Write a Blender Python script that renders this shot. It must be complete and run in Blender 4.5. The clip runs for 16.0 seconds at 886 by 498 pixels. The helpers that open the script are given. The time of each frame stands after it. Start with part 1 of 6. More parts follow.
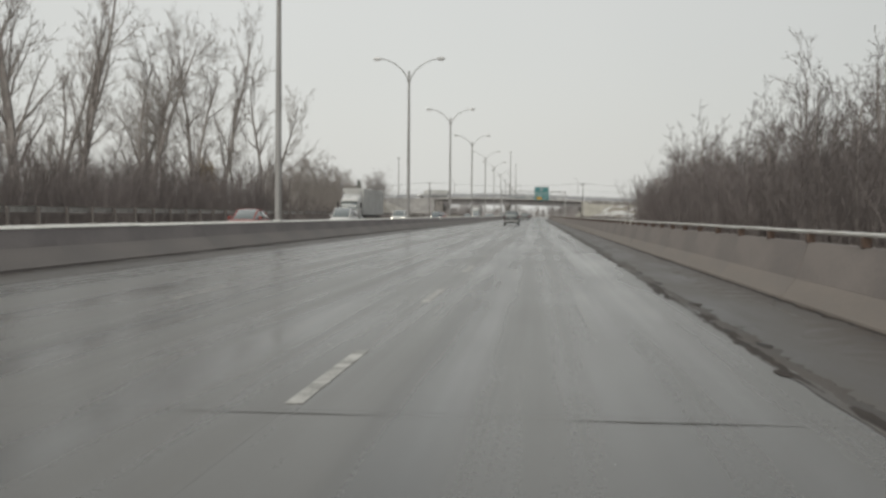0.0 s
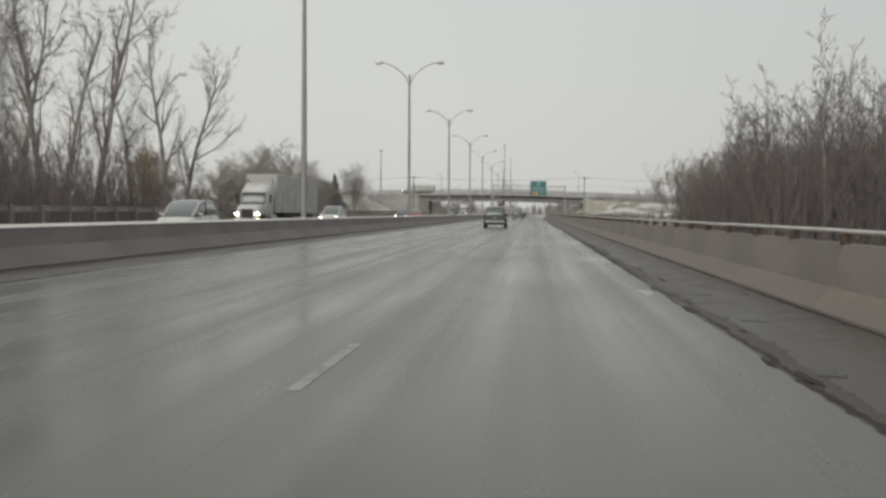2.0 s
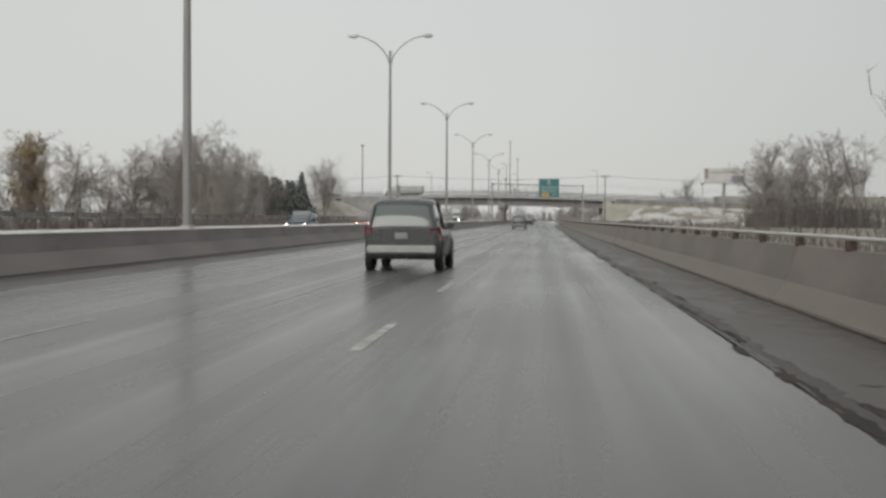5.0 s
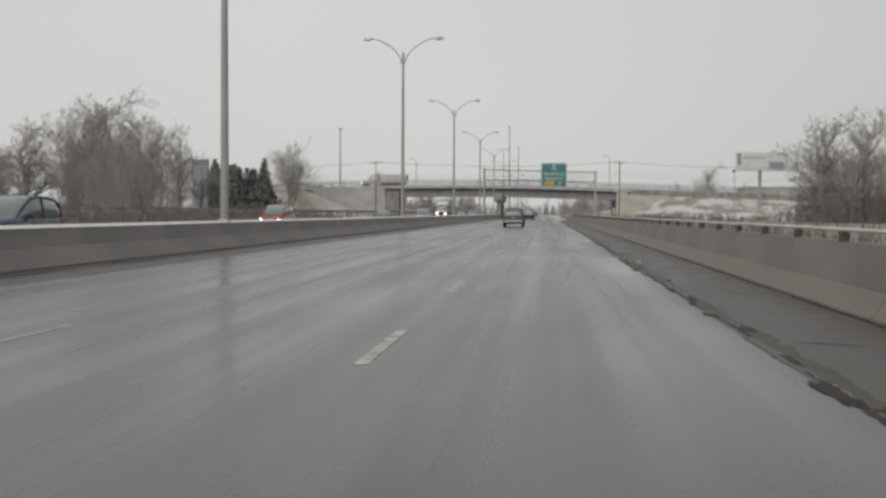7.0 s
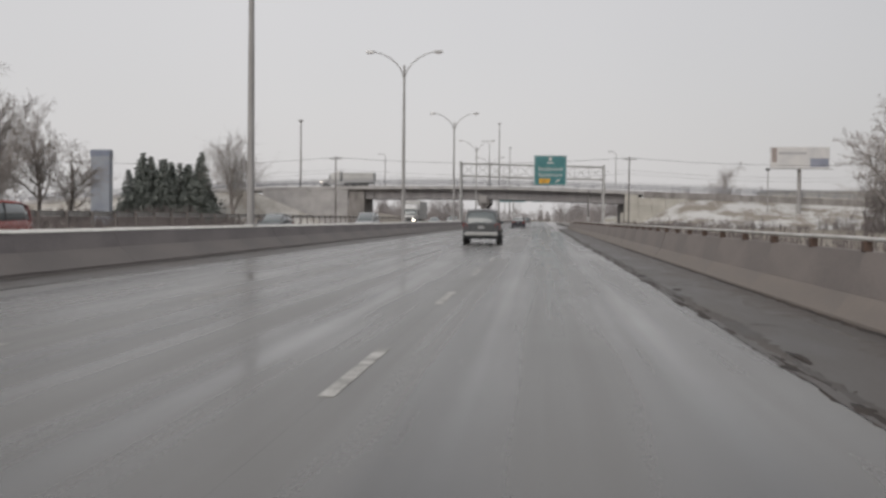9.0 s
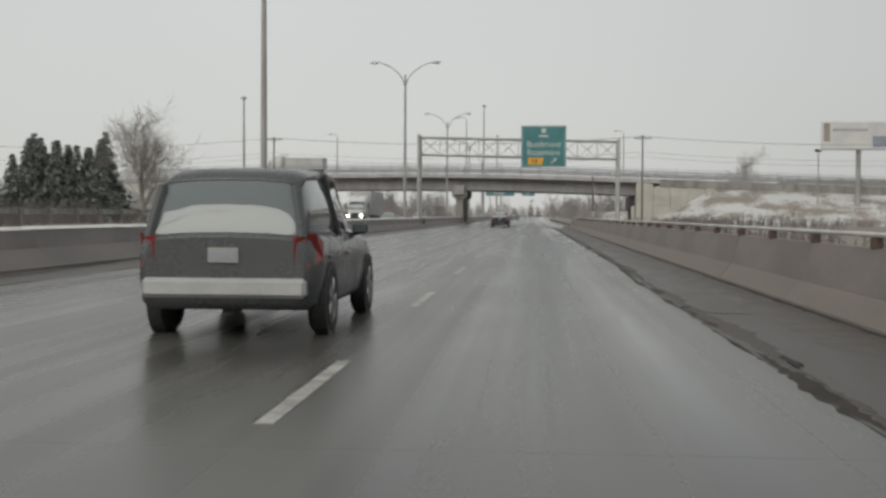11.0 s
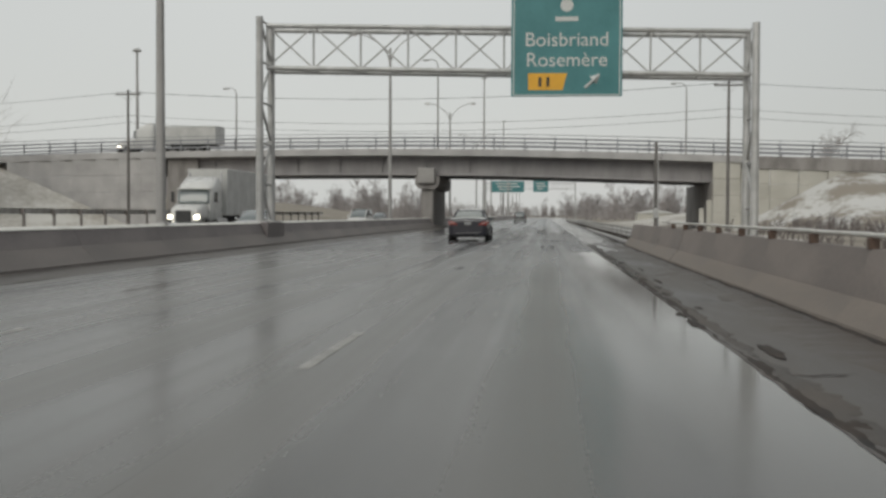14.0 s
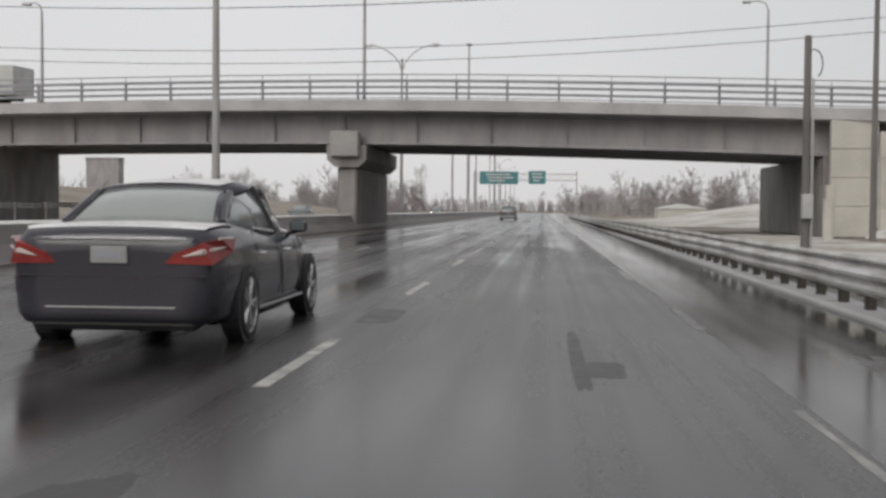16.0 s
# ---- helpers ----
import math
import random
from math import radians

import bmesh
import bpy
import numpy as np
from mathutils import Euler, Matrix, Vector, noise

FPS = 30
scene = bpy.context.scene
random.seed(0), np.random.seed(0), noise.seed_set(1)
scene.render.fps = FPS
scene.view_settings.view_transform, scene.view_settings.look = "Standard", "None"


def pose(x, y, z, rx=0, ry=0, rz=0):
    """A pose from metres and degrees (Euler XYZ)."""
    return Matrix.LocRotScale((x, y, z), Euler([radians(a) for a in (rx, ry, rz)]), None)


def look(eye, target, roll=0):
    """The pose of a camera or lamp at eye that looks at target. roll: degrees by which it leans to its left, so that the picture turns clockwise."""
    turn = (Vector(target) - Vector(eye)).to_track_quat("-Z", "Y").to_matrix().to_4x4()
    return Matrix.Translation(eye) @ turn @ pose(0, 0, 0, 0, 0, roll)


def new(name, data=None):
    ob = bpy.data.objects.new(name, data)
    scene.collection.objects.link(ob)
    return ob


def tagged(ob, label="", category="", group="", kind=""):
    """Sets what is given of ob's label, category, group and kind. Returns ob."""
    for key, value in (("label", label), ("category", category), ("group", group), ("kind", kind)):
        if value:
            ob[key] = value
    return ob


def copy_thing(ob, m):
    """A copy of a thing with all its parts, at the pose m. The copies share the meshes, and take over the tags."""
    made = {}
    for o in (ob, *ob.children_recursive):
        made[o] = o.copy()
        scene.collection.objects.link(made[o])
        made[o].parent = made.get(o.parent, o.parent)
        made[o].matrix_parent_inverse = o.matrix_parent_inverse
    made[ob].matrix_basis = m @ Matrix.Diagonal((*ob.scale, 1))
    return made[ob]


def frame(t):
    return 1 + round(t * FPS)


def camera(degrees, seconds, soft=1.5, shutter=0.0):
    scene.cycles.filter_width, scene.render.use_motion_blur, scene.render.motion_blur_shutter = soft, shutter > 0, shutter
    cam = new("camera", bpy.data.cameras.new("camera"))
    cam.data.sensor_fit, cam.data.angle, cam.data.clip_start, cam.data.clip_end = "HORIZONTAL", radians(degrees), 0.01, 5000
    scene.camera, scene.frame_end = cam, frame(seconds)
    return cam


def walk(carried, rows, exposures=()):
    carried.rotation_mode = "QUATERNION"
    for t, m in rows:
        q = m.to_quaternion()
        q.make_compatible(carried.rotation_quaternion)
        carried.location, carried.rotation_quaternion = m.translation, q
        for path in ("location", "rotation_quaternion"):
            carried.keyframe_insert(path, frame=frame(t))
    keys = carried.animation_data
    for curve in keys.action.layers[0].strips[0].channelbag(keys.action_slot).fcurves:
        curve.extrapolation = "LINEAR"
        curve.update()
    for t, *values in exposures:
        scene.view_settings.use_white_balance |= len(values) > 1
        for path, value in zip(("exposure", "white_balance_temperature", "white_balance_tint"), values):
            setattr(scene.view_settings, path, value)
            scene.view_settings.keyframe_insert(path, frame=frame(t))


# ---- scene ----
cam = camera(41.87, 16.0, soft=2.9, shutter=0.05)
PATH = [
    (0, -0.255, -0.00, 1.259, 88.297, -0.467, 4.673),
    (0.5, -0.228, 11.19, 1.259, 88.176, -0.218, 4.596),
    (1, -0.245, 22.29, 1.259, 87.975, -0.303, 4.478),
    (1.5, -0.244, 33.39, 1.259, 88.416, -0.286, 4.499),
    (2, -0.170, 44.54, 1.259, 88.196, -0.350, 4.504),
    (2.5, 0.008, 55.96, 1.259, 88.388, -0.338, 4.675),
    (3, -0.000, 67.44, 1.259, 88.278, -0.262, 4.831),
    (3.5, -0.008, 78.94, 1.259, 88.153, -0.077, 4.917),
    (4, -0.009, 90.49, 1.259, 88.516, -0.291, 4.811),
    (6.5, -0.272, 148.47, 1.259, 88.400, -0.351, 5.185),
    (7, -0.331, 160.10, 1.259, 88.203, -0.287, 5.113),
    (7.5, -0.341, 171.76, 1.259, 88.356, -0.340, 4.999),
    (8, -0.450, 183.34, 1.259, 88.261, -0.314, 4.947),
    (8.5, -0.379, 194.94, 1.259, 88.463, -0.305, 4.891),
    (9, -0.361, 206.51, 1.259, 88.502, -0.515, 4.815),
    (11.5, -0.172, 264.30, 1.259, 88.221, -0.274, 4.318),
    (12, 0.025, 275.87, 1.259, 88.148, -0.281, 4.435),
    (12.5, 0.073, 287.40, 1.259, 88.117, -0.249, 4.642),
    (13, 0.031, 298.93, 1.259, 88.336, -0.437, 4.883),
    (13.5, 0.110, 310.63, 1.259, 88.358, -0.154, 4.903),
    (14, 0.108, 322.26, 1.259, 88.306, -0.231, 5.054),
    (14.5, 0.082, 333.86, 1.259, 87.977, -0.370, 5.176),
    (15, 0.076, 345.42, 1.259, 87.982, -0.289, 5.013),
    (15.5, 0.089, 356.97, 1.259, 88.261, -0.334, 4.898),
    (16, 0.121, 368.53, 1.259, 88.055, -0.447, 4.904),
]
EXPOSURES = [
    (0, 0.12, 6712, 4.8), (0.5, 0.13, 6671, 3.8), (1, 0.12, 6666, 5.4), (1.5, 0.11, 6485, 7.9),
    (2, 0.02, 6712, 4.8), (2.5, 0.05, 6637, 15.0), (3, 0.04, 6656, 8.6), (3.5, 0.05, 6647, 11.8),
    (4, 0.04, 6666, 5.4), (6.5, 0.04, 6626, 4.4), (7, 0.03, 6621, 6.0), (7.5, 0.03, 6626, 4.4),
    (8, 0.05, 6606, 10.8), (8.5, 0.04, 6626, 4.4), (9, 0.05, 6606, 10.8), (11.5, 0.02, 6626, 4.4),
    (12, 0.04, 6611, 9.2), (12.5, 0.02, 6616, 7.6), (13, 0.11, 6611, 9.2), (13.5, 0.11, 6601, 12.4),
    (14, 0.01, 6626, 4.4), (14.5, 0.01, 6661, 7.0), (15, 0.08, 6621, 6.0), (15.5, 0.26, 6606, 10.8),
    (16, 0.21, 6566, 9.9)]
walk(cam, [(t, pose(x, y, z, rx, ry, rz)) for t, x, y, z, rx, ry, rz in PATH],
     EXPOSURES)

# ---- light: an even overcast sky, low cloud, weak wide sun ----
world = bpy.data.worlds.new("overcast")
scene.world = world
world.use_nodes = True
wn, wl = world.node_tree.nodes, world.node_tree.links
wn.clear()
sky = wn.new("ShaderNodeTexSky")
sky.sky_type = "NISHITA"
sky.sun_disc = False
sky.sun_elevation, sky.sun_rotation = radians(34), radians(201)
sky.dust_density, sky.air_density = 4.0, 1.0
clear = wn.new("ShaderNodeBackground")
clear.inputs[1].default_value = 0.012
wl.new(sky.outputs[0], clear.inputs[0])
coord = wn.new("ShaderNodeTexCoord")
cloud = wn.new("ShaderNodeTexNoise")
cloud.inputs["Scale"].default_value, cloud.inputs["Detail"].default_value = 1.6, 3
wl.new(coord.outputs["Generated"], cloud.inputs["Vector"])
ramp = wn.new("ShaderNodeValToRGB")
ramp.color_ramp.elements[0].position, ramp.color_ramp.elements[1].position = 0.3, 0.75
ramp.color_ramp.elements[0].color = (0.565, 0.563, 0.570, 1)
ramp.color_ramp.elements[1].color = (0.640, 0.632, 0.640, 1)
wl.new(cloud.outputs[0], ramp.inputs[0])
veil = wn.new("ShaderNodeBackground")
veil.inputs[1].default_value = 0.98
thick = wn.new("ShaderNodeSeparateXYZ")
wl.new(coord.outputs["Generated"], thick.inputs[0])
deep = wn.new("ShaderNodeMapRange")
deep.inputs[1].default_value, deep.inputs[2].default_value = -0.1, 1.0
deep.inputs[3].default_value, deep.inputs[4].default_value = 1.0, 0.62
wl.new(thick.outputs[0], deep.inputs[0])
dim = wn.new("ShaderNodeMix")
dim.data_type, dim.blend_type = "RGBA", "MULTIPLY"
dim.inputs[0].default_value = 1.0
wl.new(ramp.outputs[0], dim.inputs[6])
wl.new(deep.outputs[0], dim.inputs[7])
wl.new(dim.outputs[2], veil.inputs[0])
both = wn.new("ShaderNodeAddShader")
wl.new(clear.outputs[0], both.inputs[0])
wl.new(veil.outputs[0], both.inputs[1])
wout = wn.new("ShaderNodeOutputWorld")
wl.new(both.outputs[0], wout.inputs[0])
sun = new("sun", bpy.data.lights.new("sun", "SUN"))
sun.data.energy, sun.data.angle, sun.data.color = 1.15, radians(40), (1.0, 0.97, 0.93)
sun.matrix_world = look((-50, -130, 95), (0, 0, 0))


# ---- materials ----
def mat(name, a, b=None, rough=0.7, scale=1.0, fine=25.0, bump=0.2, metal=0.0, stretch=(1, 1, 1), rvar=0.12, spread=0.5, each=0.0, spec=0.5):
    """Two colours mixed by coarse and fine noise, with grain relief; each: brightness change from piece to piece."""
    m = bpy.data.materials.new(name)
    m.use_nodes = True
    n, l = m.node_tree.nodes, m.node_tree.links
    p = n["Principled BSDF"]
    b = b or tuple(c * 0.8 for c in a)
    tc = n.new("ShaderNodeTexCoord")
    mp = n.new("ShaderNodeMapping")
    mp.inputs["Scale"].default_value = stretch
    l.new(tc.outputs["Object"], mp.inputs[0])
    n1, n2 = n.new("ShaderNodeTexNoise"), n.new("ShaderNodeTexNoise")
    n1.inputs["Scale"].default_value, n1.inputs["Detail"].default_value = scale, 6
    n2.inputs["Scale"].default_value, n2.inputs["Detail"].default_value = fine, 3
    l.new(mp.outputs[0], n1.inputs["Vector"])
    l.new(tc.outputs["Object"], n2.inputs["Vector"])
    blend = n.new("ShaderNodeMath")
    blend.operation = "MULTIPLY_ADD"
    blend.inputs[1].default_value = 0.35
    l.new(n2.outputs[0], blend.inputs[0])
    l.new(n1.outputs[0], blend.inputs[2])
    mr = n.new("ShaderNodeMapRange")
    mr.inputs[1].default_value, mr.inputs[2].default_value = 0.675 - 0.35 * spread, 0.675 + 0.35 * spread
    l.new(blend.outputs[0], mr.inputs[0])
    mix = n.new("ShaderNodeMix")
    mix.data_type = "RGBA"
    mix.inputs[6].default_value, mix.inputs[7].default_value = (*a, 1), (*b, 1)
    l.new(mr.outputs[0], mix.inputs[0])
    out = mix.outputs[2]
    if each:
        oi = n.new("ShaderNodeObjectInfo")
        er = n.new("ShaderNodeMapRange")
        er.inputs[3].default_value, er.inputs[4].default_value = 1 - each, 1 + each
        l.new(oi.outputs["Random"], er.inputs[0])
        hs = n.new("ShaderNodeHueSaturation")
        l.new(er.outputs[0], hs.inputs["Value"])
        l.new(out, hs.inputs["Color"])
        out = hs.outputs[0]
    l.new(out, p.inputs["Base Color"])
    rr = n.new("ShaderNodeMapRange")
    rr.inputs[3].default_value, rr.inputs[4].default_value = max(0.03, rough - rvar), min(1, rough + rvar)
    l.new(mr.outputs[0], rr.inputs[0])
    l.new(rr.outputs[0], p.inputs["Roughness"])
    p.inputs["Metallic"].default_value = metal
    p.inputs["Specular IOR Level"].default_value = spec
    if bump:
        bp = n.new("ShaderNodeBump")
        bp.inputs["Strength"].default_value, bp.inputs["Distance"].default_value = bump, 0.02
        l.new(blend.outputs[0], bp.inputs["Height"])
        l.new(bp.outputs[0], p.inputs["Normal"])
    return m


def wet_road(name, a, b, gloss=(0.20, 0.44), pool=False):
    """Wet concrete in world space: long tyre streaks, blotches, grain; the wetter, the darker and smoother."""
    m = bpy.data.materials.new(name)
    m.use_nodes = True
    n, l = m.node_tree.nodes, m.node_tree.links
    p = n["Principled BSDF"]
    g = n.new("ShaderNodeNewGeometry")

    def tex(scale, stretch, detail):
        mp = n.new("ShaderNodeMapping")
        mp.inputs["Scale"].default_value = stretch
        t = n.new("ShaderNodeTexNoise")
        t.inputs["Scale"].default_value, t.inputs["Detail"].default_value = scale, detail
        l.new(g.outputs["Position"], mp.inputs[0])
        l.new(mp.outputs[0], t.inputs["Vector"])
        return t.outputs[0]

    def calc(op, *args):
        c = n.new("ShaderNodeMath")
        c.operation = op
        for i, v in enumerate(args):
            if isinstance(v, (int, float)):
                c.inputs[i].default_value = v
            else:
                l.new(v, c.inputs[i])
        return c.outputs[0]

    def ease(value, lo, hi):
        m2 = n.new("ShaderNodeMapRange")
        m2.interpolation_type = "SMOOTHSTEP"
        m2.inputs[1].default_value, m2.inputs[2].default_value = lo, hi
        l.new(value, m2.inputs[0])
        return m2.outputs[0]

    streak = tex(1.9, (1, 0.012, 1), 4)
    blotch = tex(0.35, (1, 0.35, 1), 5)
    grain = tex(28, (1, 1, 1), 3)
    sep = n.new("ShaderNodeSeparateXYZ")
    l.new(g.outputs["Position"], sep.inputs[0])
    lane = calc("MODULO", calc("ADD", sep.outputs[0], 38.85), 3.7)
    track = calc("ABSOLUTE", calc("SUBTRACT", calc("ABSOLUTE", calc("SUBTRACT", lane, 1.85)), 0.85))
    track = calc("SMOOTH_MIN", calc("MULTIPLY", track, 1.1), 1.0, 0.3)
    wet = calc("ADD", calc("MULTIPLY", streak, 0.75), calc("MULTIPLY", blotch, 0.45))
    wet = calc("ADD", wet, calc("MULTIPLY", track, 0.16))
    wet = calc("ADD", wet, calc("MULTIPLY", grain, 0.12))
    wander = calc("ADD", lane, calc("MULTIPLY", calc("SUBTRACT", tex(0.12, (0.05, 1, 1), 2), 0.5), 0.25))
    rut = calc("MULTIPLY", ease(wander, 0.48, 0.68), calc("SUBTRACT", 1.0, ease(wander, 0.72, 1.5)))
    rut_right = calc("MULTIPLY", ease(wander, 2.1, 2.5), calc("SUBTRACT", 1.0, ease(wander, 2.55, 3.05)))
    tint = calc("SUBTRACT", wet, calc("MULTIPLY", calc("ADD", rut, calc("MULTIPLY", rut_right, 0.45)), 0.17))
    mr = n.new("ShaderNodeMapRange")
    mr.inputs[1].default_value, mr.inputs[2].default_value = 0.50, 0.96
    l.new(wet, mr.inputs[0])
    tone = n.new("ShaderNodeMapRange")
    tone.inputs[1].default_value, tone.inputs[2].default_value = 0.46, 0.92
    l.new(tint, tone.inputs[0])
    mix = n.new("ShaderNodeMix")
    mix.data_type = "RGBA"
    mix.inputs[6].default_value, mix.inputs[7].default_value = (*a, 1), (*b, 1)
    l.new(tone.outputs[0], mix.inputs[0])
    l.new(mix.outputs[2], p.inputs["Base Color"])
    rr = n.new("ShaderNodeMapRange")
    rr.inputs[3].default_value, rr.inputs[4].default_value = gloss
    l.new(mr.outputs[0], rr.inputs[0])
    rough = rr.outputs[0]
    if pool:
        low = calc("ADD", sep.outputs[0], calc("MULTIPLY", calc("SUBTRACT", blotch, 0.5), 1.6))
        long_wet = calc("MAXIMUM", calc("MULTIPLY", ease(tex(0.05, (0.2, 1, 1), 2), 0.50, 0.66), 0.6), ease(sep.outputs[1], 318.0, 336.0))
        film = calc("MULTIPLY", ease(low, 0.35, 1.75), long_wet)
        rough = calc("MULTIPLY", rough, calc("SUBTRACT", 1.0, calc("MULTIPLY", film, 0.78)))
    l.new(rough, p.inputs["Roughness"])
    p.inputs["IOR"].default_value = 1.33
    bp = n.new("ShaderNodeBump")
    bp.inputs["Strength"].default_value, bp.inputs["Distance"].default_value = 0.03, 0.01
    l.new(grain, bp.inputs["Height"])
    l.new(bp.outputs[0], p.inputs["Normal"])
    return m


def lamp_mat(name, colour, strength):
    m = bpy.data.materials.new(name)
    m.use_nodes = True
    p = m.node_tree.nodes["Principled BSDF"]
    p.inputs["Base Color"].default_value = (*colour, 1)
    p.inputs["Emission Color"].default_value = (*colour, 1)
    p.inputs["Emission Strength"].default_value = strength
    return m


def glass_mat(name, colour, rough=0.06):
    m = bpy.data.materials.new(name)
    m.use_nodes = True
    p = m.node_tree.nodes["Principled BSDF"]
    p.inputs["Base Color"].default_value = (*colour, 1)
    p.inputs["Roughness"].default_value = rough
    p.inputs["Coat Weight"].default_value = 0.6
    return m


SLAB = wet_road("wet_concrete", (0.040, 0.039, 0.037), (0.120, 0.117, 0.111), (0.145, 0.38), pool=True)
NEWROAD = wet_road("wet_dark_asphalt", (0.013, 0.0125, 0.0125), (0.046, 0.044, 0.0435), (0.10, 0.36))
EXITROAD = wet_road("flooded_exit_asphalt", (0.014, 0.013, 0.013), (0.050, 0.047, 0.045), (0.03, 0.20))
ASPHALT = mat("shoulder_asphalt", (0.034, 0.030, 0.027), (0.098, 0.087, 0.078), rough=0.52, scale=0.9, fine=30, bump=0.35, stretch=(1.3, 0.25, 1), spread=0.6)
OLDROAD = mat("far_carriageway", (0.09, 0.088, 0.084), (0.15, 0.147, 0.142), rough=0.4, scale=0.4, fine=20, bump=0.1, stretch=(1.2, 0.08, 1))
CRACK = mat("wet_dirt", (0.030, 0.027, 0.024), (0.075, 0.066, 0.058), rough=0.45, scale=3, fine=40, bump=0.5)
PAINT = mat("road_paint", (0.45, 0.44, 0.41), (0.20, 0.195, 0.185), rough=0.45, scale=2.2, fine=30, bump=0.1, spread=0.38)
WORN = mat("worn_road_paint", (0.30, 0.29, 0.27), (0.18, 0.178, 0.168), rough=0.45, scale=1.5, fine=25, bump=0.1, spread=0.4)
FAINT = mat("nearly_gone_road_paint", (0.15, 0.147, 0.14), (0.05, 0.049, 0.047), rough=0.4, scale=2.5, fine=25, bump=0.1, spread=0.5)
SILT = mat("dark_wet_silt", (0.036, 0.031, 0.027), (0.090, 0.078, 0.069), rough=0.62, scale=1.3, fine=30, bump=0.5, stretch=(1, 0.4, 1), spec=0.35)
BARRIER = mat("stained_barrier_concrete", (0.125, 0.110, 0.112), (0.215, 0.196, 0.193), rough=0.75, scale=0.7, fine=18, bump=0.25, stretch=(1, 0.5, 1.6), each=0.05)
BARRIER_R = mat("brown_stained_concrete", (0.112, 0.095, 0.089), (0.215, 0.188, 0.174), rough=0.7, scale=0.8, fine=18, bump=0.25, stretch=(1, 0.35, 1.2), each=0.02)
# Slightly paler than BARRIER_R: sky light on the slope put into the colour.
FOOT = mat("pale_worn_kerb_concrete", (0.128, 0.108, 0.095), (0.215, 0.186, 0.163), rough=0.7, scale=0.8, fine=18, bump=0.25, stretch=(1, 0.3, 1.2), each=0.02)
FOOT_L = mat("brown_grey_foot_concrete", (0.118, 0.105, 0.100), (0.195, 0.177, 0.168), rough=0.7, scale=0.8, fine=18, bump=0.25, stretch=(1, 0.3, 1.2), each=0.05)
JOINTDIRT = mat("black_joint_grit", (0.014, 0.012, 0.011), (0.066, 0.054, 0.047), rough=0.75, scale=2.2, fine=40, bump=0.6, spec=0.2)
DIRT = mat("wet_roadside_dirt", (0.040, 0.033, 0.028), (0.090, 0.076, 0.066), rough=0.55, scale=2, fine=30, bump=0.4)
# Near white: the sky's shine on the barrier top is put into this colour.
CAP = mat("pale_barrier_coping", (0.84, 0.83, 0.78), (0.70, 0.69, 0.64), rough=0.35, scale=1.2, fine=20, bump=0.15)
GALV = mat("weathered_galvanized_steel", (0.48, 0.48, 0.48), (0.35, 0.35, 0.345), rough=0.5, scale=1.5, fine=30, bump=0.05, metal=0.3)
RAIL = mat("guardrail_steel", (0.52, 0.51, 0.49), (0.32, 0.305, 0.29), rough=0.5, scale=1.1, fine=25, bump=0.05, metal=0.25)
RAILWHITE = mat("bright_rail_steel", (0.66, 0.65, 0.62), (0.48, 0.46, 0.43), rough=0.42, scale=1.1, fine=25, bump=0.05, metal=0.25)
BRIDGESTEEL = mat("blue_grey_bridge_steel", (0.20, 0.205, 0.225), (0.28, 0.285, 0.30), rough=0.5, scale=1.1, fine=20, bump=0.05, metal=0.2)
NOSE = mat("grey_nose_concrete", (0.25, 0.24, 0.235), (0.34, 0.33, 0.32), rough=0.8, scale=0.9, fine=12, bump=0.3)
RUSTY = mat("rusty_dark_steel", (0.055, 0.038, 0.032), (0.11, 0.072, 0.055), rough=0.75, scale=6, fine=40, bump=0.3)
MAST = mat("grey_lamp_mast_steel", (0.38, 0.372, 0.368), (0.29, 0.282, 0.278), rough=0.55, scale=1.2, fine=20, bump=0.05, metal=0.3, stretch=(1, 1, 0.3))
POLEWOOD = mat("weathered_grey_pole_timber", (0.115, 0.108, 0.104), (0.175, 0.165, 0.158), rough=0.85, scale=2, fine=25, bump=0.3, stretch=(1, 1, 0.2))
TIMBER = mat("dark_creosoted_timber", (0.045, 0.038, 0.032), (0.085, 0.072, 0.060), rough=0.8, scale=2, fine=25, bump=0.3, stretch=(1, 1, 0.2))
BEIGE = mat("beige_wall_concrete", (0.40, 0.385, 0.345), (0.50, 0.485, 0.445), rough=0.8, scale=0.4, fine=10, bump=0.2, each=0.06)
BRIDGE = mat("overpass_concrete", (0.33, 0.322, 0.322), (0.45, 0.44, 0.438), rough=0.8, scale=0.5, fine=12, bump=0.25)
PIER = mat("stained_pier_concrete", (0.17, 0.158, 0.152), (0.30, 0.285, 0.275), rough=0.8, scale=0.9, fine=12, bump=0.3, stretch=(1, 1, 0.4))
GIRDER = mat("dark_weathered_girder_steel", (0.23, 0.22, 0.226), (0.33, 0.318, 0.322), rough=0.7, scale=0.9, fine=15, bump=0.1, stretch=(1, 1, 0.3))
GREEN = mat("green_sign_sheet", (0.042, 0.165, 0.178), (0.066, 0.215, 0.228), rough=0.45, scale=0.8, fine=15, bump=0.0)
WHITE = mat("white_sign_sheet", (0.60, 0.61, 0.60), (0.48, 0.49, 0.48), rough=0.5, scale=2, bump=0.0)
YELLOW = mat("amber_exit_plate", (0.72, 0.38, 0.03), (0.62, 0.33, 0.03), rough=0.5, scale=2, bump=0.0)
BLACK = mat("black_sign_bars", (0.03, 0.03, 0.03), rough=0.5, bump=0.0)
GROUND = mat("winter_grass", (0.155, 0.130, 0.102), (0.30, 0.275, 0.235), rough=0.95, scale=0.12, fine=3, bump=0.6)
